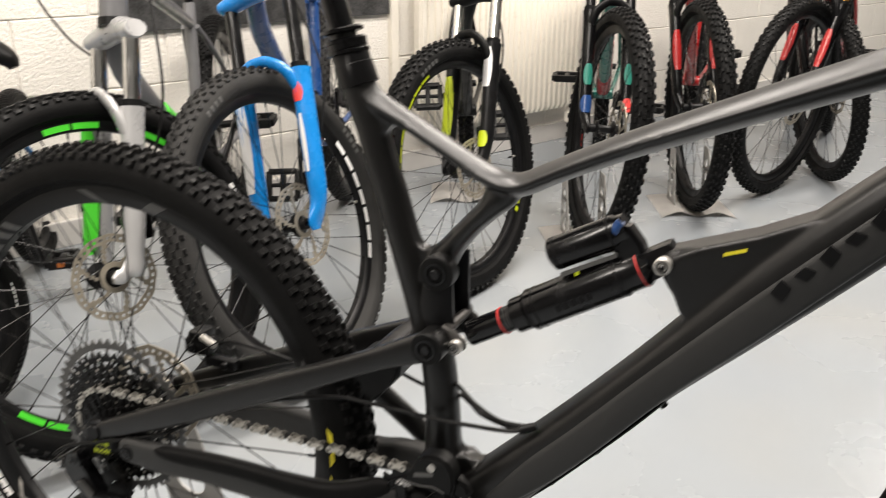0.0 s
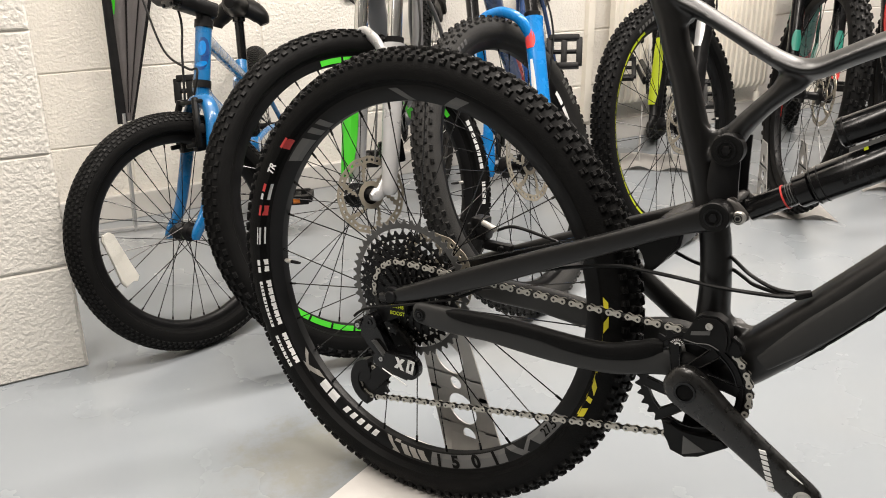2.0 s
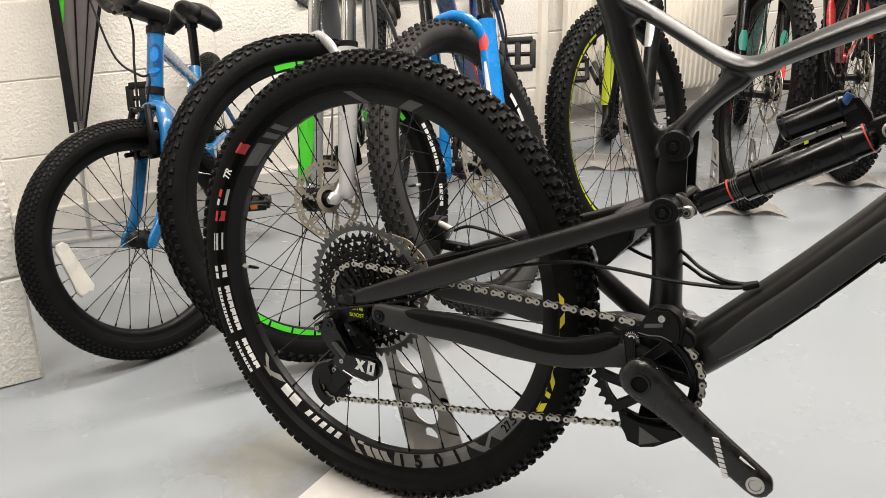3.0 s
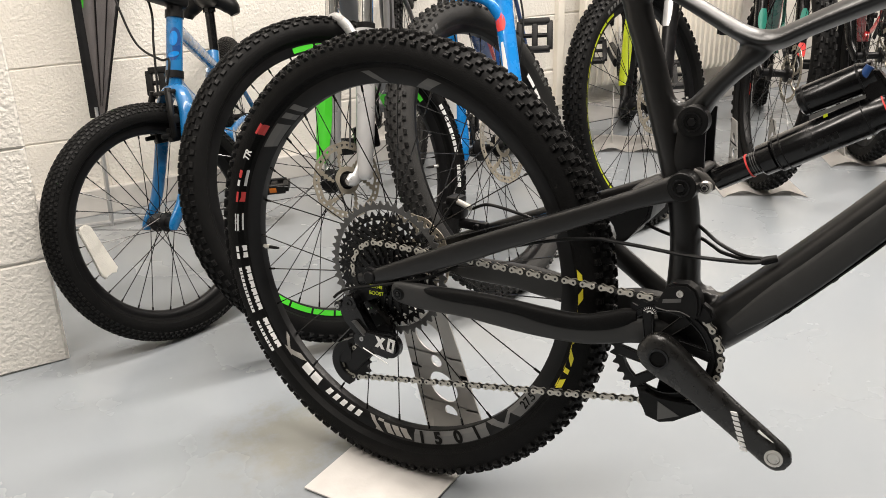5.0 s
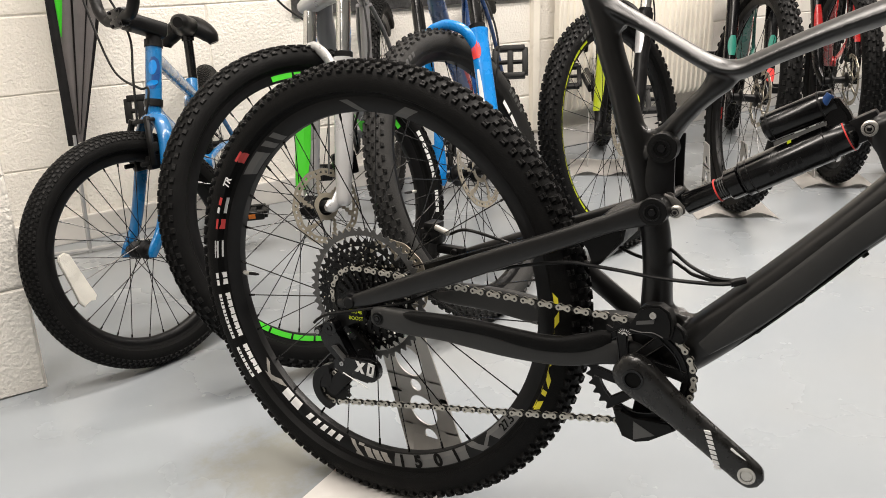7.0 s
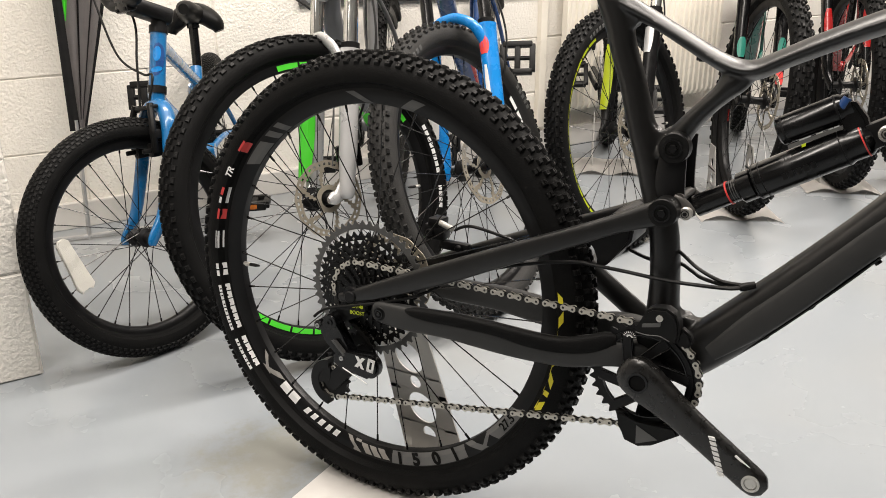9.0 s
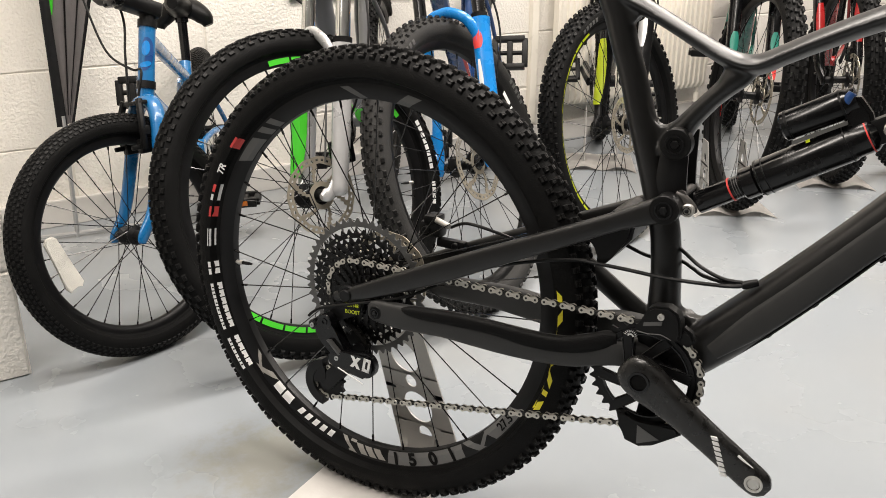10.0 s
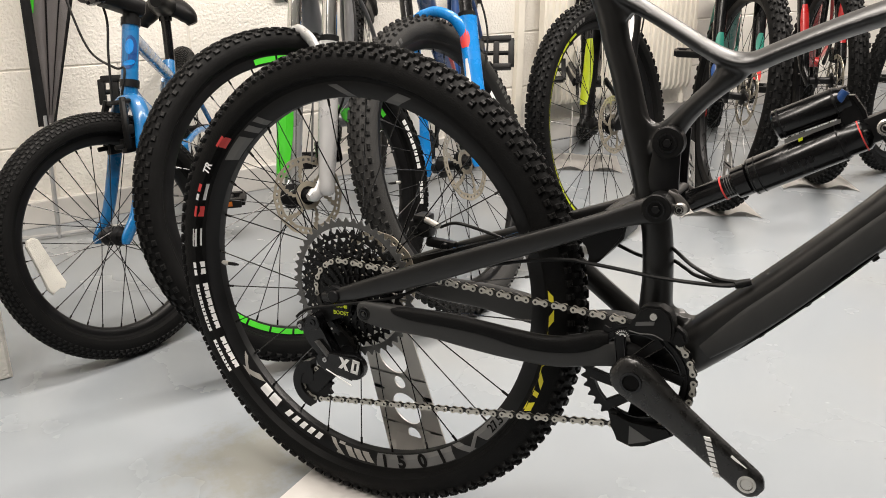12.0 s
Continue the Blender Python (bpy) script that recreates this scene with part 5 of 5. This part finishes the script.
blackb, blackb_w, blackb_prof, _ = parked_bike("bicycle", (.7976, 2.9619), -67.0, 7.75, .352,
    spec(.352, .029, .298, rim_d=.021, depth=.005, pitch=66, knob="trail", spokes=28, rotor=.09),
    dict(width=.064, lower_l=(GLOSS, "black fork leg"), lower_r=(GLOSS, "black fork leg"), stan=GLOSS, crown_z=.82, low_h=.335, arch_mat=BLACK),
    -90, 2, BLACK, "black mountain bike with a black fork", crank=-40, tube=2.0)

for x, y, h in ((.1203, 1.8215, -60.2), (.3674, 2.3316, -65.9), (-.43, 2.12, -66)):
    small_stand(pose(x, y, 0, 0, 0, h))

# ---- prints and small parts on the bikes ----
def side_print(w, prof, side, mat, patches, name="tyre_print", lift=.0007):
    return print_on(w, name, mat, patches, lambda r: side * (side_y(prof[:-1] + [prof[-1]], r) + lift))


def letters(a0, a1, n, r0, r1, gap=.22, slant=0.0):
    """n plain bars between two angles."""
    p = (a1 - a0) / n
    return [(r0, r1, a0 + p * i, a0 + p * (i + 1 - gap), slant) for i in range(n)]


def rim_y(rb, hw, rim_d):
    rw = hw * .46
    pr = [(rb + .004, rw), (rb - .004, rw * 1.02), (rb - rim_d * .7, rw * .86), (rb - rim_d, rw * .5)]

    def f(r):
        for (ra, ya), (rb_, yb) in zip(pr, pr[1:]):
            if rb_ <= r <= ra:
                return -(ya + (yb - ya) * (r - ra) / (rb_ - ra)) - .0007
        return -(rw * .5) - .0007
    return f


# tyre of the black bike: word marks drawn as bars
side_print(rear, RPROF, -1, WHITEPRINT, letters(219.3, 208.3, 4, .3010, .3140, .13) + letters(205.6, 190.4, 6, .3010, .3140, .13) + letters(187.8, 183.2, 2, .3010, .3130), "tyre_print")
for a0_, a1_, n_ in ((219.3, 208.3, 4), (205.6, 190.4, 6)):
    st_ = (a1_ - a0_) / n_
    cells = [a0_ + st_ * k for k in range(n_)]
    side_print(rear, RPROF, -1, RUBBER, [(.3030, .3068, a + st_ * .30, a + st_ * .50) for a in cells] + [(.3084, .3122, a + st_ * (.30 if k % 2 else .42), a + st_ * (.46 if k % 2 else .60)) for k, a in enumerate(cells)], "tyre_print", .0013)
side_print(rear, RPROF, -1, REDPRINT, [(.3015, .3115, 140.6, 144.6), (.3080, .3125, 158.2, 160.8), (.3025, .3115, 165.6, 169)], "tyre_print")
side_print(rear, RPROF, -1, WHITEPRINT, [(.303, .3055, 158, 163.6), (.3085, .3125, 161.6, 163.6)] + [(.3035 + .0034 * k, .3049 + .0034 * k, 173, 178.6) for k in range(3)], "tyre_print")
side_print(rear, RPROF, -1, YELPRINT, [(.3045, .3160, 10.4, 7.4, -2), (.3045, .3160, 4.6, 1.8, 3), (.3045, .3160, -1.0, -3.6, -3), (.3045, .3160, -6.4, -9.0, 3), (.3045, .3160, -11.4, -14.0, -3), (.3045, .3160, -16.4, -17.9), (.3045, .3160, -20.2, -23.0, 2)], "tyre_print")
ry = rim_y(.298, .029, .0225)
for mat, pats in ((WHITEPRINT, letters(229.3, 238.2, 2, .278, .2925, .16) + letters(241.3, 257.6, 5, .2795, .2905, .42, -.8)),
                  (PALEPRINT, [(.2785, .2945, 219.0, 221.2, 6), (.2785, .2945, 222.6, 226.0, -6), (.2765, .2955, 261.8, 263.6, 5), (.2765, .2800, 263.0, 265.2), (.2920, .2955, 263.0, 265.2)] + letters(266.5, 276.5, 3, .279, .2935, .24, 2.5)),
                  (MIDPRINT, [(.2770, .2965, 277.8, 306.5), (.2765, .2965, 309.5, 312.5, 5), (.2765, .2955, 314.5, 316.5, -5), (.2765, .2960, 318, 331.5, 3)]),
                  (GREYPRINT, [(.2765, .2945, 146.5, 136.5, 3), (.2765, .2945, 133.8, 131.2, 3), (.2765, .2945, 129.3, 126.8, 3), (.2765, .2945, 97.5, 94.6, 6), (.2765, .2945, 80.0, 75.6, -4), (.2765, .2945, 24, 20, 4)])):
    print_on(rear, "rim_print", mat, pats, ry)
# readable markings as built-in letters
def lettering(text, size, mat, parent, m, name="lettering", bold=0.0):
    cu = bpy.data.curves.new(name, "FONT")
    cu.body, cu.size, cu.align_x, cu.align_y, cu.extrude = text, size, "CENTER", "CENTER", .0002
    cu.offset = bold
    tmp = bpy.data.objects.new(name, cu)
    me = bpy.data.meshes.new_from_object(tmp)
    bpy.data.objects.remove(tmp)
    me.materials.append(mat)
    return part(name, me, None, parent, m=m)


def round_wheel(text, size, mat, phi, r, y, inward=True, bold=0.0):
    """One piece of writing on the rear wheel's side at an angle, its top to the hub or away from it."""
    a = radians(phi)
    return lettering(text, size, mat, rear, Matrix.Translation((r * math.cos(a), y, r * math.sin(a))) @ pose(0, 0, 0, 90, (-90 - phi if inward else 90 - phi), 0), bold=bold)


round_wheel("27.5", .0175, RUBBER, 325.5, .2868, ry(.286) - .0014, bold=.0003)
for ch, phi in (("1", 281.0), ("5", 287.2), ("0", 295.0), ("1", 302.4)):
    round_wheel(ch, .0285, RUBBER, phi, .2868, ry(.286) - .0016, bold=.0013)
ty = -(side_y(RPROF, .3075) + .0016)
round_wheel("TR", .0165, WHITEPRINT, 152.4, .3075, ty - .0012, False, .0004)
round_wheel("60 TPI", .0042, WHITEPRINT, 175.4, .3095, ty, False)
lettering("12X148", .0072, LIME, bike, pose(.0145, -.0795, .3416, 90, -4, 0))
lettering("BOOST", .0080, LIME, bike, pose(.0155, -.0795, .3316, 90, -4, 0))
# crank and mech prints
bm = bmesh.new()
nx, nz = -uz, ux
for k in range(8):
    t, n_ = .104 + k * .0050, .0150 - k * .0040
    q = [(HEAD[0] + ux * (t + a) + nx * (n_ + b), HEAD[1] + uz * (t + a) + nz * (n_ + b)) for a, b in ((-.0035, -.0050), (.0005, -.0072), (.0065, -.0034), (.0025, -.0012))]
    prism(bm, q, -.0840 - k * .00030, -.0872 - k * .00018)
part("crank_print", bm, WHITEPRINT, crank, smooth=False)
bm = bmesh.new()
q = [(HEAD[0] + ux * a + nx * b, HEAD[1] + uz * a + nz * b) for a, b in ((.137, .0125), (.158, .0125), (.158, .0150), (.137, .0150))]
prism(bm, q, -.0835, -.0868)
part("crank_print", bm, WHITEPRINT, crank, smooth=False)
bm = bmesh.new()
prism(bm, [(0.0182, 0.2515), (0.0242, 0.2510), (0.0372, 0.2675), (0.0312, 0.2680)], -.0892, -.0897)
prism(bm, [(0.0302, 0.2505), (0.0362, 0.2500), (0.0262, 0.2685), (0.0202, 0.2690)], -.0898, -.0902)
for o in ([(0.0392, 0.2490), (0.0512, 0.2480), (0.0517, 0.2525), (0.0397, 0.2535)], [(0.0422, 0.2655), (0.0542, 0.2645), (0.0547, 0.2690), (0.0427, 0.2700)], [(0.0392, 0.2490), (0.0432, 0.2487), (0.0467, 0.2695), (0.0427, 0.2700)], [(0.0477, 0.2483), (0.0512, 0.2480), (0.0547, 0.2690), (0.0507, 0.2693)]):
    prism(bm, o, -.0892, -.0897)
part("mech_print", bm, WHITEPRINT, mech, smooth=False)
bm = bmesh.new()
sweep(bm, [(-.002, -.091, .2445), (.042, -.091, .2295)], .0009, 6)
part("wire_end", bm, WHITEPRINT, mech, "bare inner cable end")
bm = bmesh.new()
prism(bm, [(0.4360, 0.2688), (0.4375, 0.2433), (0.4645, 0.2563)], -.0620, -.0626)
part("guide_print", bm, GREYPRINT, guide, smooth=False)
bm = bmesh.new()
prism(bm, [(0.4295, 0.4018), (0.4515, 0.4073), (0.4520, 0.4123), (0.4300, 0.4068)], -.0640, -.0645)
part("guide_print", bm, GREYPRINT, guide, smooth=False)
# plain dark marks on the down tube's side
for k in range(5):
    cx_, cz_ = .755 + .0165 * k, .6545 + .0180 * k
    bm = bmesh.new()
    prism(bm, [(cx_ - .009, cz_ - .001), (cx_ - .002, cz_ + .012 - .004 * (k % 2)), (cx_ + .007, cz_ + .006), (cx_ + .001, cz_ - .007 + .003 * (k % 2))], -.0330, -.0352)
    part("frame_mark", bm, BLACK, frame_part, smooth=False)
# frame badge on the down tube
bm = bmesh.new()
prism(bm, [(.703, .676), (.722, .683), (.722, .686), (.703, .679)], -.0225, -.0215)
part("frame_badge", bm, YELPRINT, bike, smooth=False)

# silver bike: hose, tyre words as bars
cable(silver, [(-.13, -.07, .70), (-.13, -.10, .745), (-.12, -.17, .80), (-.11, -.24, .89), (-.11, -.28, .98)], .0026, label="black brake hose")
side_print(silver_w, silver_prof, 1, WHITEPRINT, letters(158, 180, 8, .3045, .3135) + letters(185, 195, 4, .3045, .3135))
side_print(bluef_w, bluef_prof, 1, GREYPRINT, letters(150, 164, 5, .310, .322, .4) + letters(60, 72, 4, .310, .322, .4))
side_print(yellow_w, yellow_prof, 1, GREYPRINT, letters(60, 76, 5, .300, .311, .4))
side_print(kid_w, kid_prof, 1, WHITEPRINT, letters(176, 190, 6, .2175, .2200, .3))


def leg_panel(bk, R, width, sgn, mat, z0, z1, half=.011, front=.021, name="fork_print", k=TAN):
    """A printed panel wrapped on the front of a fork leg."""
    bm = bmesh.new()
    n = 8
    rows = []
    for i in range(n + 1):
        z = R + z0 + (z1 - z0) * i / n
        w = half * math.sin(math.pi * (.12 + .8 * i / n)) ** .5
        x = -.012 - k * (z - R)
        rows.append([bm.verts.new((x + front * 1.12 * math.cos(a), sgn * width + front * 1.0 * math.sin(a), z + front * .3 * math.cos(a))) for a in [w / front * q for q in (-1.6, -1, -.4, .2, .8, 1.4)]])
    for a, b in zip(rows, rows[1:]):
        for k in range(5):
            bm.faces.new((a[k], a[k + 1], b[k + 1], b[k]))
    return part(name, bm, mat, bk)


leg_panel(yellow, .3436, .062, -1, LIME, .055, .235, .014)
leg_panel(yellow, .3436, .062, 1, SILVERPAINT, .20, .30, .011)
leg_panel(yellow, .3436, .062, 1, LIME, .05, .09, .012)
leg_panel(bluef, .3526, .083, 1, WHITEPRINT, .10, .22, .004, k=.29)
leg_panel(bluef, .3526, .083, 1, REDPRINT, .245, .285, .010, .0213, k=.29)
leg_panel(bluef, .3526, .083, -1, WHITEPRINT, .08, .30, .012, k=.29)
leg_panel(silver, .343, .068, 1, GREYPRINT, .06, .20, .003, .0196, k=.24)
leg_panel(silver, .343, .068, -1, GREEN, .035, .285, .024, .0194, k=.24)
for b_, R_ in ((redb, .365), (goldb, .365)):
    for sg in (-1, 1):
        leg_panel(b_, R_, .064, sg, RED, .12, .25, .011)
leg_panel(teal, .367, .064, 1, TEALPRINT, .13, .19, .009)
leg_panel(teal, .367, .064, -1, TEALPRINT, .12, .18, .010)
leg_panel(teal, .367, .064, -1, BLUEDARK, .04, .09, .014)
leg_panel(teal, .367, .064, 1, REDPRINT, .05, .09, .010)

bm = bmesh.new()
loft(bm, [(-0.7160, -.070, 0.5900, .020, .014), (-0.7190, -.060, 0.6120, .036, .024), (-0.7190, -.032, 0.6360, .044, .028), (-0.7150, 0, 0.6440, .046, .030), (-0.7190, .032, 0.6360, .044, .028), (-0.7190, .060, 0.6120, .036, .024), (-0.7160, .070, 0.5900, .020, .014)], 5, 18, side=(1, 0, 0))
loft(bm, [(-0.7110, 0, 0.6390, .044, .028), (-0.6610, 0, 0.6520, .034, .028), (-0.6110, 0, 0.6640, .026, .024), (-0.5860, 0, 0.6660, .014, .015)], 5, 16)
part("saddle", bm, PLASTIC, kid, "black padded saddle", m=kid_G)
bm = bmesh.new()
sweep(bm, [(-0.6560, 0, 0.4600), (-0.6980, 0, 0.6290)], .0135, 16)
sweep(bm, [(-0.6925, 0, 0.6040), (-0.6980, 0, 0.6320)], .018, 16)
part("seat_post", bm, GLOSS, kid, "black seat post", m=kid_G)
bm = bmesh.new()
hx = -.030 - .29 * (.70 - .2557)
sweep(bm, [(hx + .008, 0, .668), (hx, 0, .702)], .0165, 16)
sweep(bm, [(hx - .026, 0, .702), (hx - .022, 0, .7035), (hx + .056, 0, .733), (hx + .060, 0, .7345)], [(.018, .013), (.022, .017), (.022, .017), (.018, .013)], 20, boxy=5)
stem_ = part("stem", bm, BLACK, kid, "black stem with a bolted face plate")
bm = bmesh.new()
box(bm, hx + .058, hx + .082, -.025, .025, .720, .760, .006)
part("face_plate", bm, GLOSS, stem_)
for by in (-.016, .016):
    for bz in (.726, .754):
        bm = bmesh.new()
        sweep(bm, [(hx + .080, by, bz), (hx + .0845, by, bz)], .0035, 8)
        part("plate_bolt", bm, BLACK, stem_)
bm = bmesh.new()
bar_half = [(.070, .030, .740), (.070, .052, .744), (.070, .074, .768), (.066, .086, .815), (.058, .100, .90), (.045, .125, 1.0)]
sweep(bm, smooth_path([(hx + x, -y, z) for x, y, z in bar_half[::-1]] + [(hx + x, y, z) for x, y, z in bar_half], 6), .0125, 14)
part("handlebar", bm, BLACK, kid, "black high-rise handlebar")

# kid's bike: brake, reflector, cables, bell-shaped badge
bm = bmesh.new()
for sg in (-1, 1):
    box(bm, -.082, -.050, sg * .030 - .010, sg * .030 + .010, .418, .448, .004)
    box(bm, -.105, -.030, sg * .034 - .004, sg * .034 + .004, .428, .438, .003)
    sweep(bm, smooth_path([(-.056, sg * .040, .428), (-.058, sg * .046, .473), (-.074, sg * .030, .528)], 4), .0075, 8)
    box(bm, -.072, -.052, sg * .045 - .008, sg * .045 + .008, .455, .475, .004)
box(bm, -.088, -.068, -.040, .040, .517, .526, .004)
part("rim_brake", bm, PLASTIC, kid, "black rim brake")
bm = bmesh.new()
prism(bm, [(-.020, -.050), (-.012, -.058), (-.003, -.051), (.014, -.058), (.019, -.047), (.015, -.010), (.013, .050), (.006, .058), (-.008, .058), (-.014, .050), (-.016, .0)], -.005, .005, .002)
part("spoke_reflector", bm, REFLECT, kid, "pale plastic spoke reflector", m=pose(.160, .010, .240) @ pose(0, 0, 0, 0, 14.8, 0))
cable(kid, [(-.075, .03, .535), (-.095, .030, .585), (-.098, -.01, .592), (-.108, -.11, .64), (-.13, -.19, .75), (-.13, -.215, .88)], .0026, label="black brake cable")
cable(kid, [(-.070, -.004, .525), (-.092, -.012, .62), (-.118, -.03, .71), (-.10, -.06, .82)], .0026, label="black brake cable")
def badge(name, mat, z0, z1, wide, r, label=""):
    """A rounded patch wrapped on the head tube."""
    bm = bmesh.new()
    rows = []
    for j in range(11):
        z = z0 + (z1 - z0) * j / 10
        x = -.030 - .29 * (z - .2557)
        half = wide * math.sqrt(max(.02, 1 - (j / 5 - 1) ** 2 * .95))
        rows.append([bm.verts.new((x + r * math.cos(radians(52 + half * q)), r * math.sin(radians(52 + half * q)), z)) for q in (-1, -.5, 0, .5, 1)])
    for a, b in zip(rows, rows[1:]):
        for q in range(4):
            bm.faces.new((a[q], a[q + 1], b[q + 1], b[q]))
    return part(name, bm, mat, kid, label)


badge("head_badge", BLUEDARK, .585, .652, 58, .0181, "dark blue head badge")
badge("badge_print", BLUEFORK, .615, .645, 28, .0185)
badge("badge_print", BLUEFORK, .592, .603, 40, .0185)

# ---- feather banner beside the kids' bike ----
banner = root("banner_flag", WALL @ pose(0, -.15, 0), "grey and black tapered cloth banner on a steel stake", "banner")
bm = bmesh.new()
sweep(bm, [(.061, 0, 0), (.072, 0, .36)], .0065, 10)
part("stake", bm, ALLOY, banner, "bright steel ground stake")


def cloth(x_bl, x_br, x_tl, x_tr, z0, z1, y, wav, seed):
    bm = bmesh.new()
    n, k = 14, 8
    g = []
    for j in range(n + 1):
        t = j / n
        row = []
        for i in range(k + 1):
            u = i / k
            x = (x_bl + (x_tl - x_bl) * t) * (1 - u) + (x_br + (x_tr - x_br) * t) * u
            row.append(bm.verts.new((x, y + wav * math.sin(seed + u * 9 + t * 1.5) * (.3 + t), z0 + (z1 - z0) * t)))
        g.append(row)
    for j in range(n):
        for i in range(k):
            bm.faces.new((g[j][i], g[j][i + 1], g[j + 1][i + 1], g[j + 1][i]))
    bmesh.ops.solidify(bm, geom=bm.faces[:], thickness=.0015)
    return bm


part("pole_sleeve", cloth(.052, .080, .067, .085, .33, 1.35, -.004, .002, 0), FABRIC_B, banner, "black cloth sleeve")
part("cloth", cloth(.078, .095, .080, .355, .335, 1.35, .004, .009, 2), FABRIC_G, banner, "grey cloth panel")
part("seam", cloth(.086, .0875, .190, .200, .36, 1.35, -.0015, .006, 2), FABRIC_B, banner, "dark sewn seam")
part("seam", cloth(.091, .092, .290, .297, .36, 1.35, -.0015, .006, 2), FABRIC_B, banner, "dark sewn seam")
part("edge_band", cloth(.093, .100, .350, .375, .335, 1.35, .001, .004, 1), FABRIC_B, banner, "black cloth hem")
part("green_panel", cloth(.083, .085, .081, .215, .635, 1.35, -.003, .003, 2), GREEN, banner, "green printed patch")
bm = bmesh.new()
sweep(bm, smooth_path([(.30, -.03, .012), (.06, .0, .012), (-.1, .03, .012)], 4), .006, 8)
part("foot_bar", bm, ALLOY, banner, "thin steel foot bar")

# ---- painted blocks of the walls ----
for host, x0, x1, z0, ch, yface, seed in ((wall_long, -.20, 7.3, .0225, .2225, 0.0, 3), (wall_pier, -1.10, -.205, -.0005, .2295, -.962, 8)):
    bw = .45
    full = [mesh_of("block", block_mesh(bw, ch, seed + k), WALLPAINT) for k in range(5)]
    for row in range(-1, 5):
        z = z0 + row * ch
        if z + ch < .02 or z > 1.1:
            continue
        off = (row % 2) * bw / 2
        x = x1 - off
        while x > x0:
            w = min(bw, x - x0)
            if off and x == x1 - off and off > 0:
                half = part("block", block_mesh(off, ch, seed * 7 + row), WALLPAINT, host, m=pose(x1 - off, yface, z))
            if w < bw - 1e-6:
                part("block", block_mesh(w, ch, seed * 9 + row), WALLPAINT, host, m=pose(x - w, yface, z))
            else:
                part("block", full[(row * 3 + int(x * 7)) % 5], None, host, m=pose(x - w, yface, z))
            x -= bw
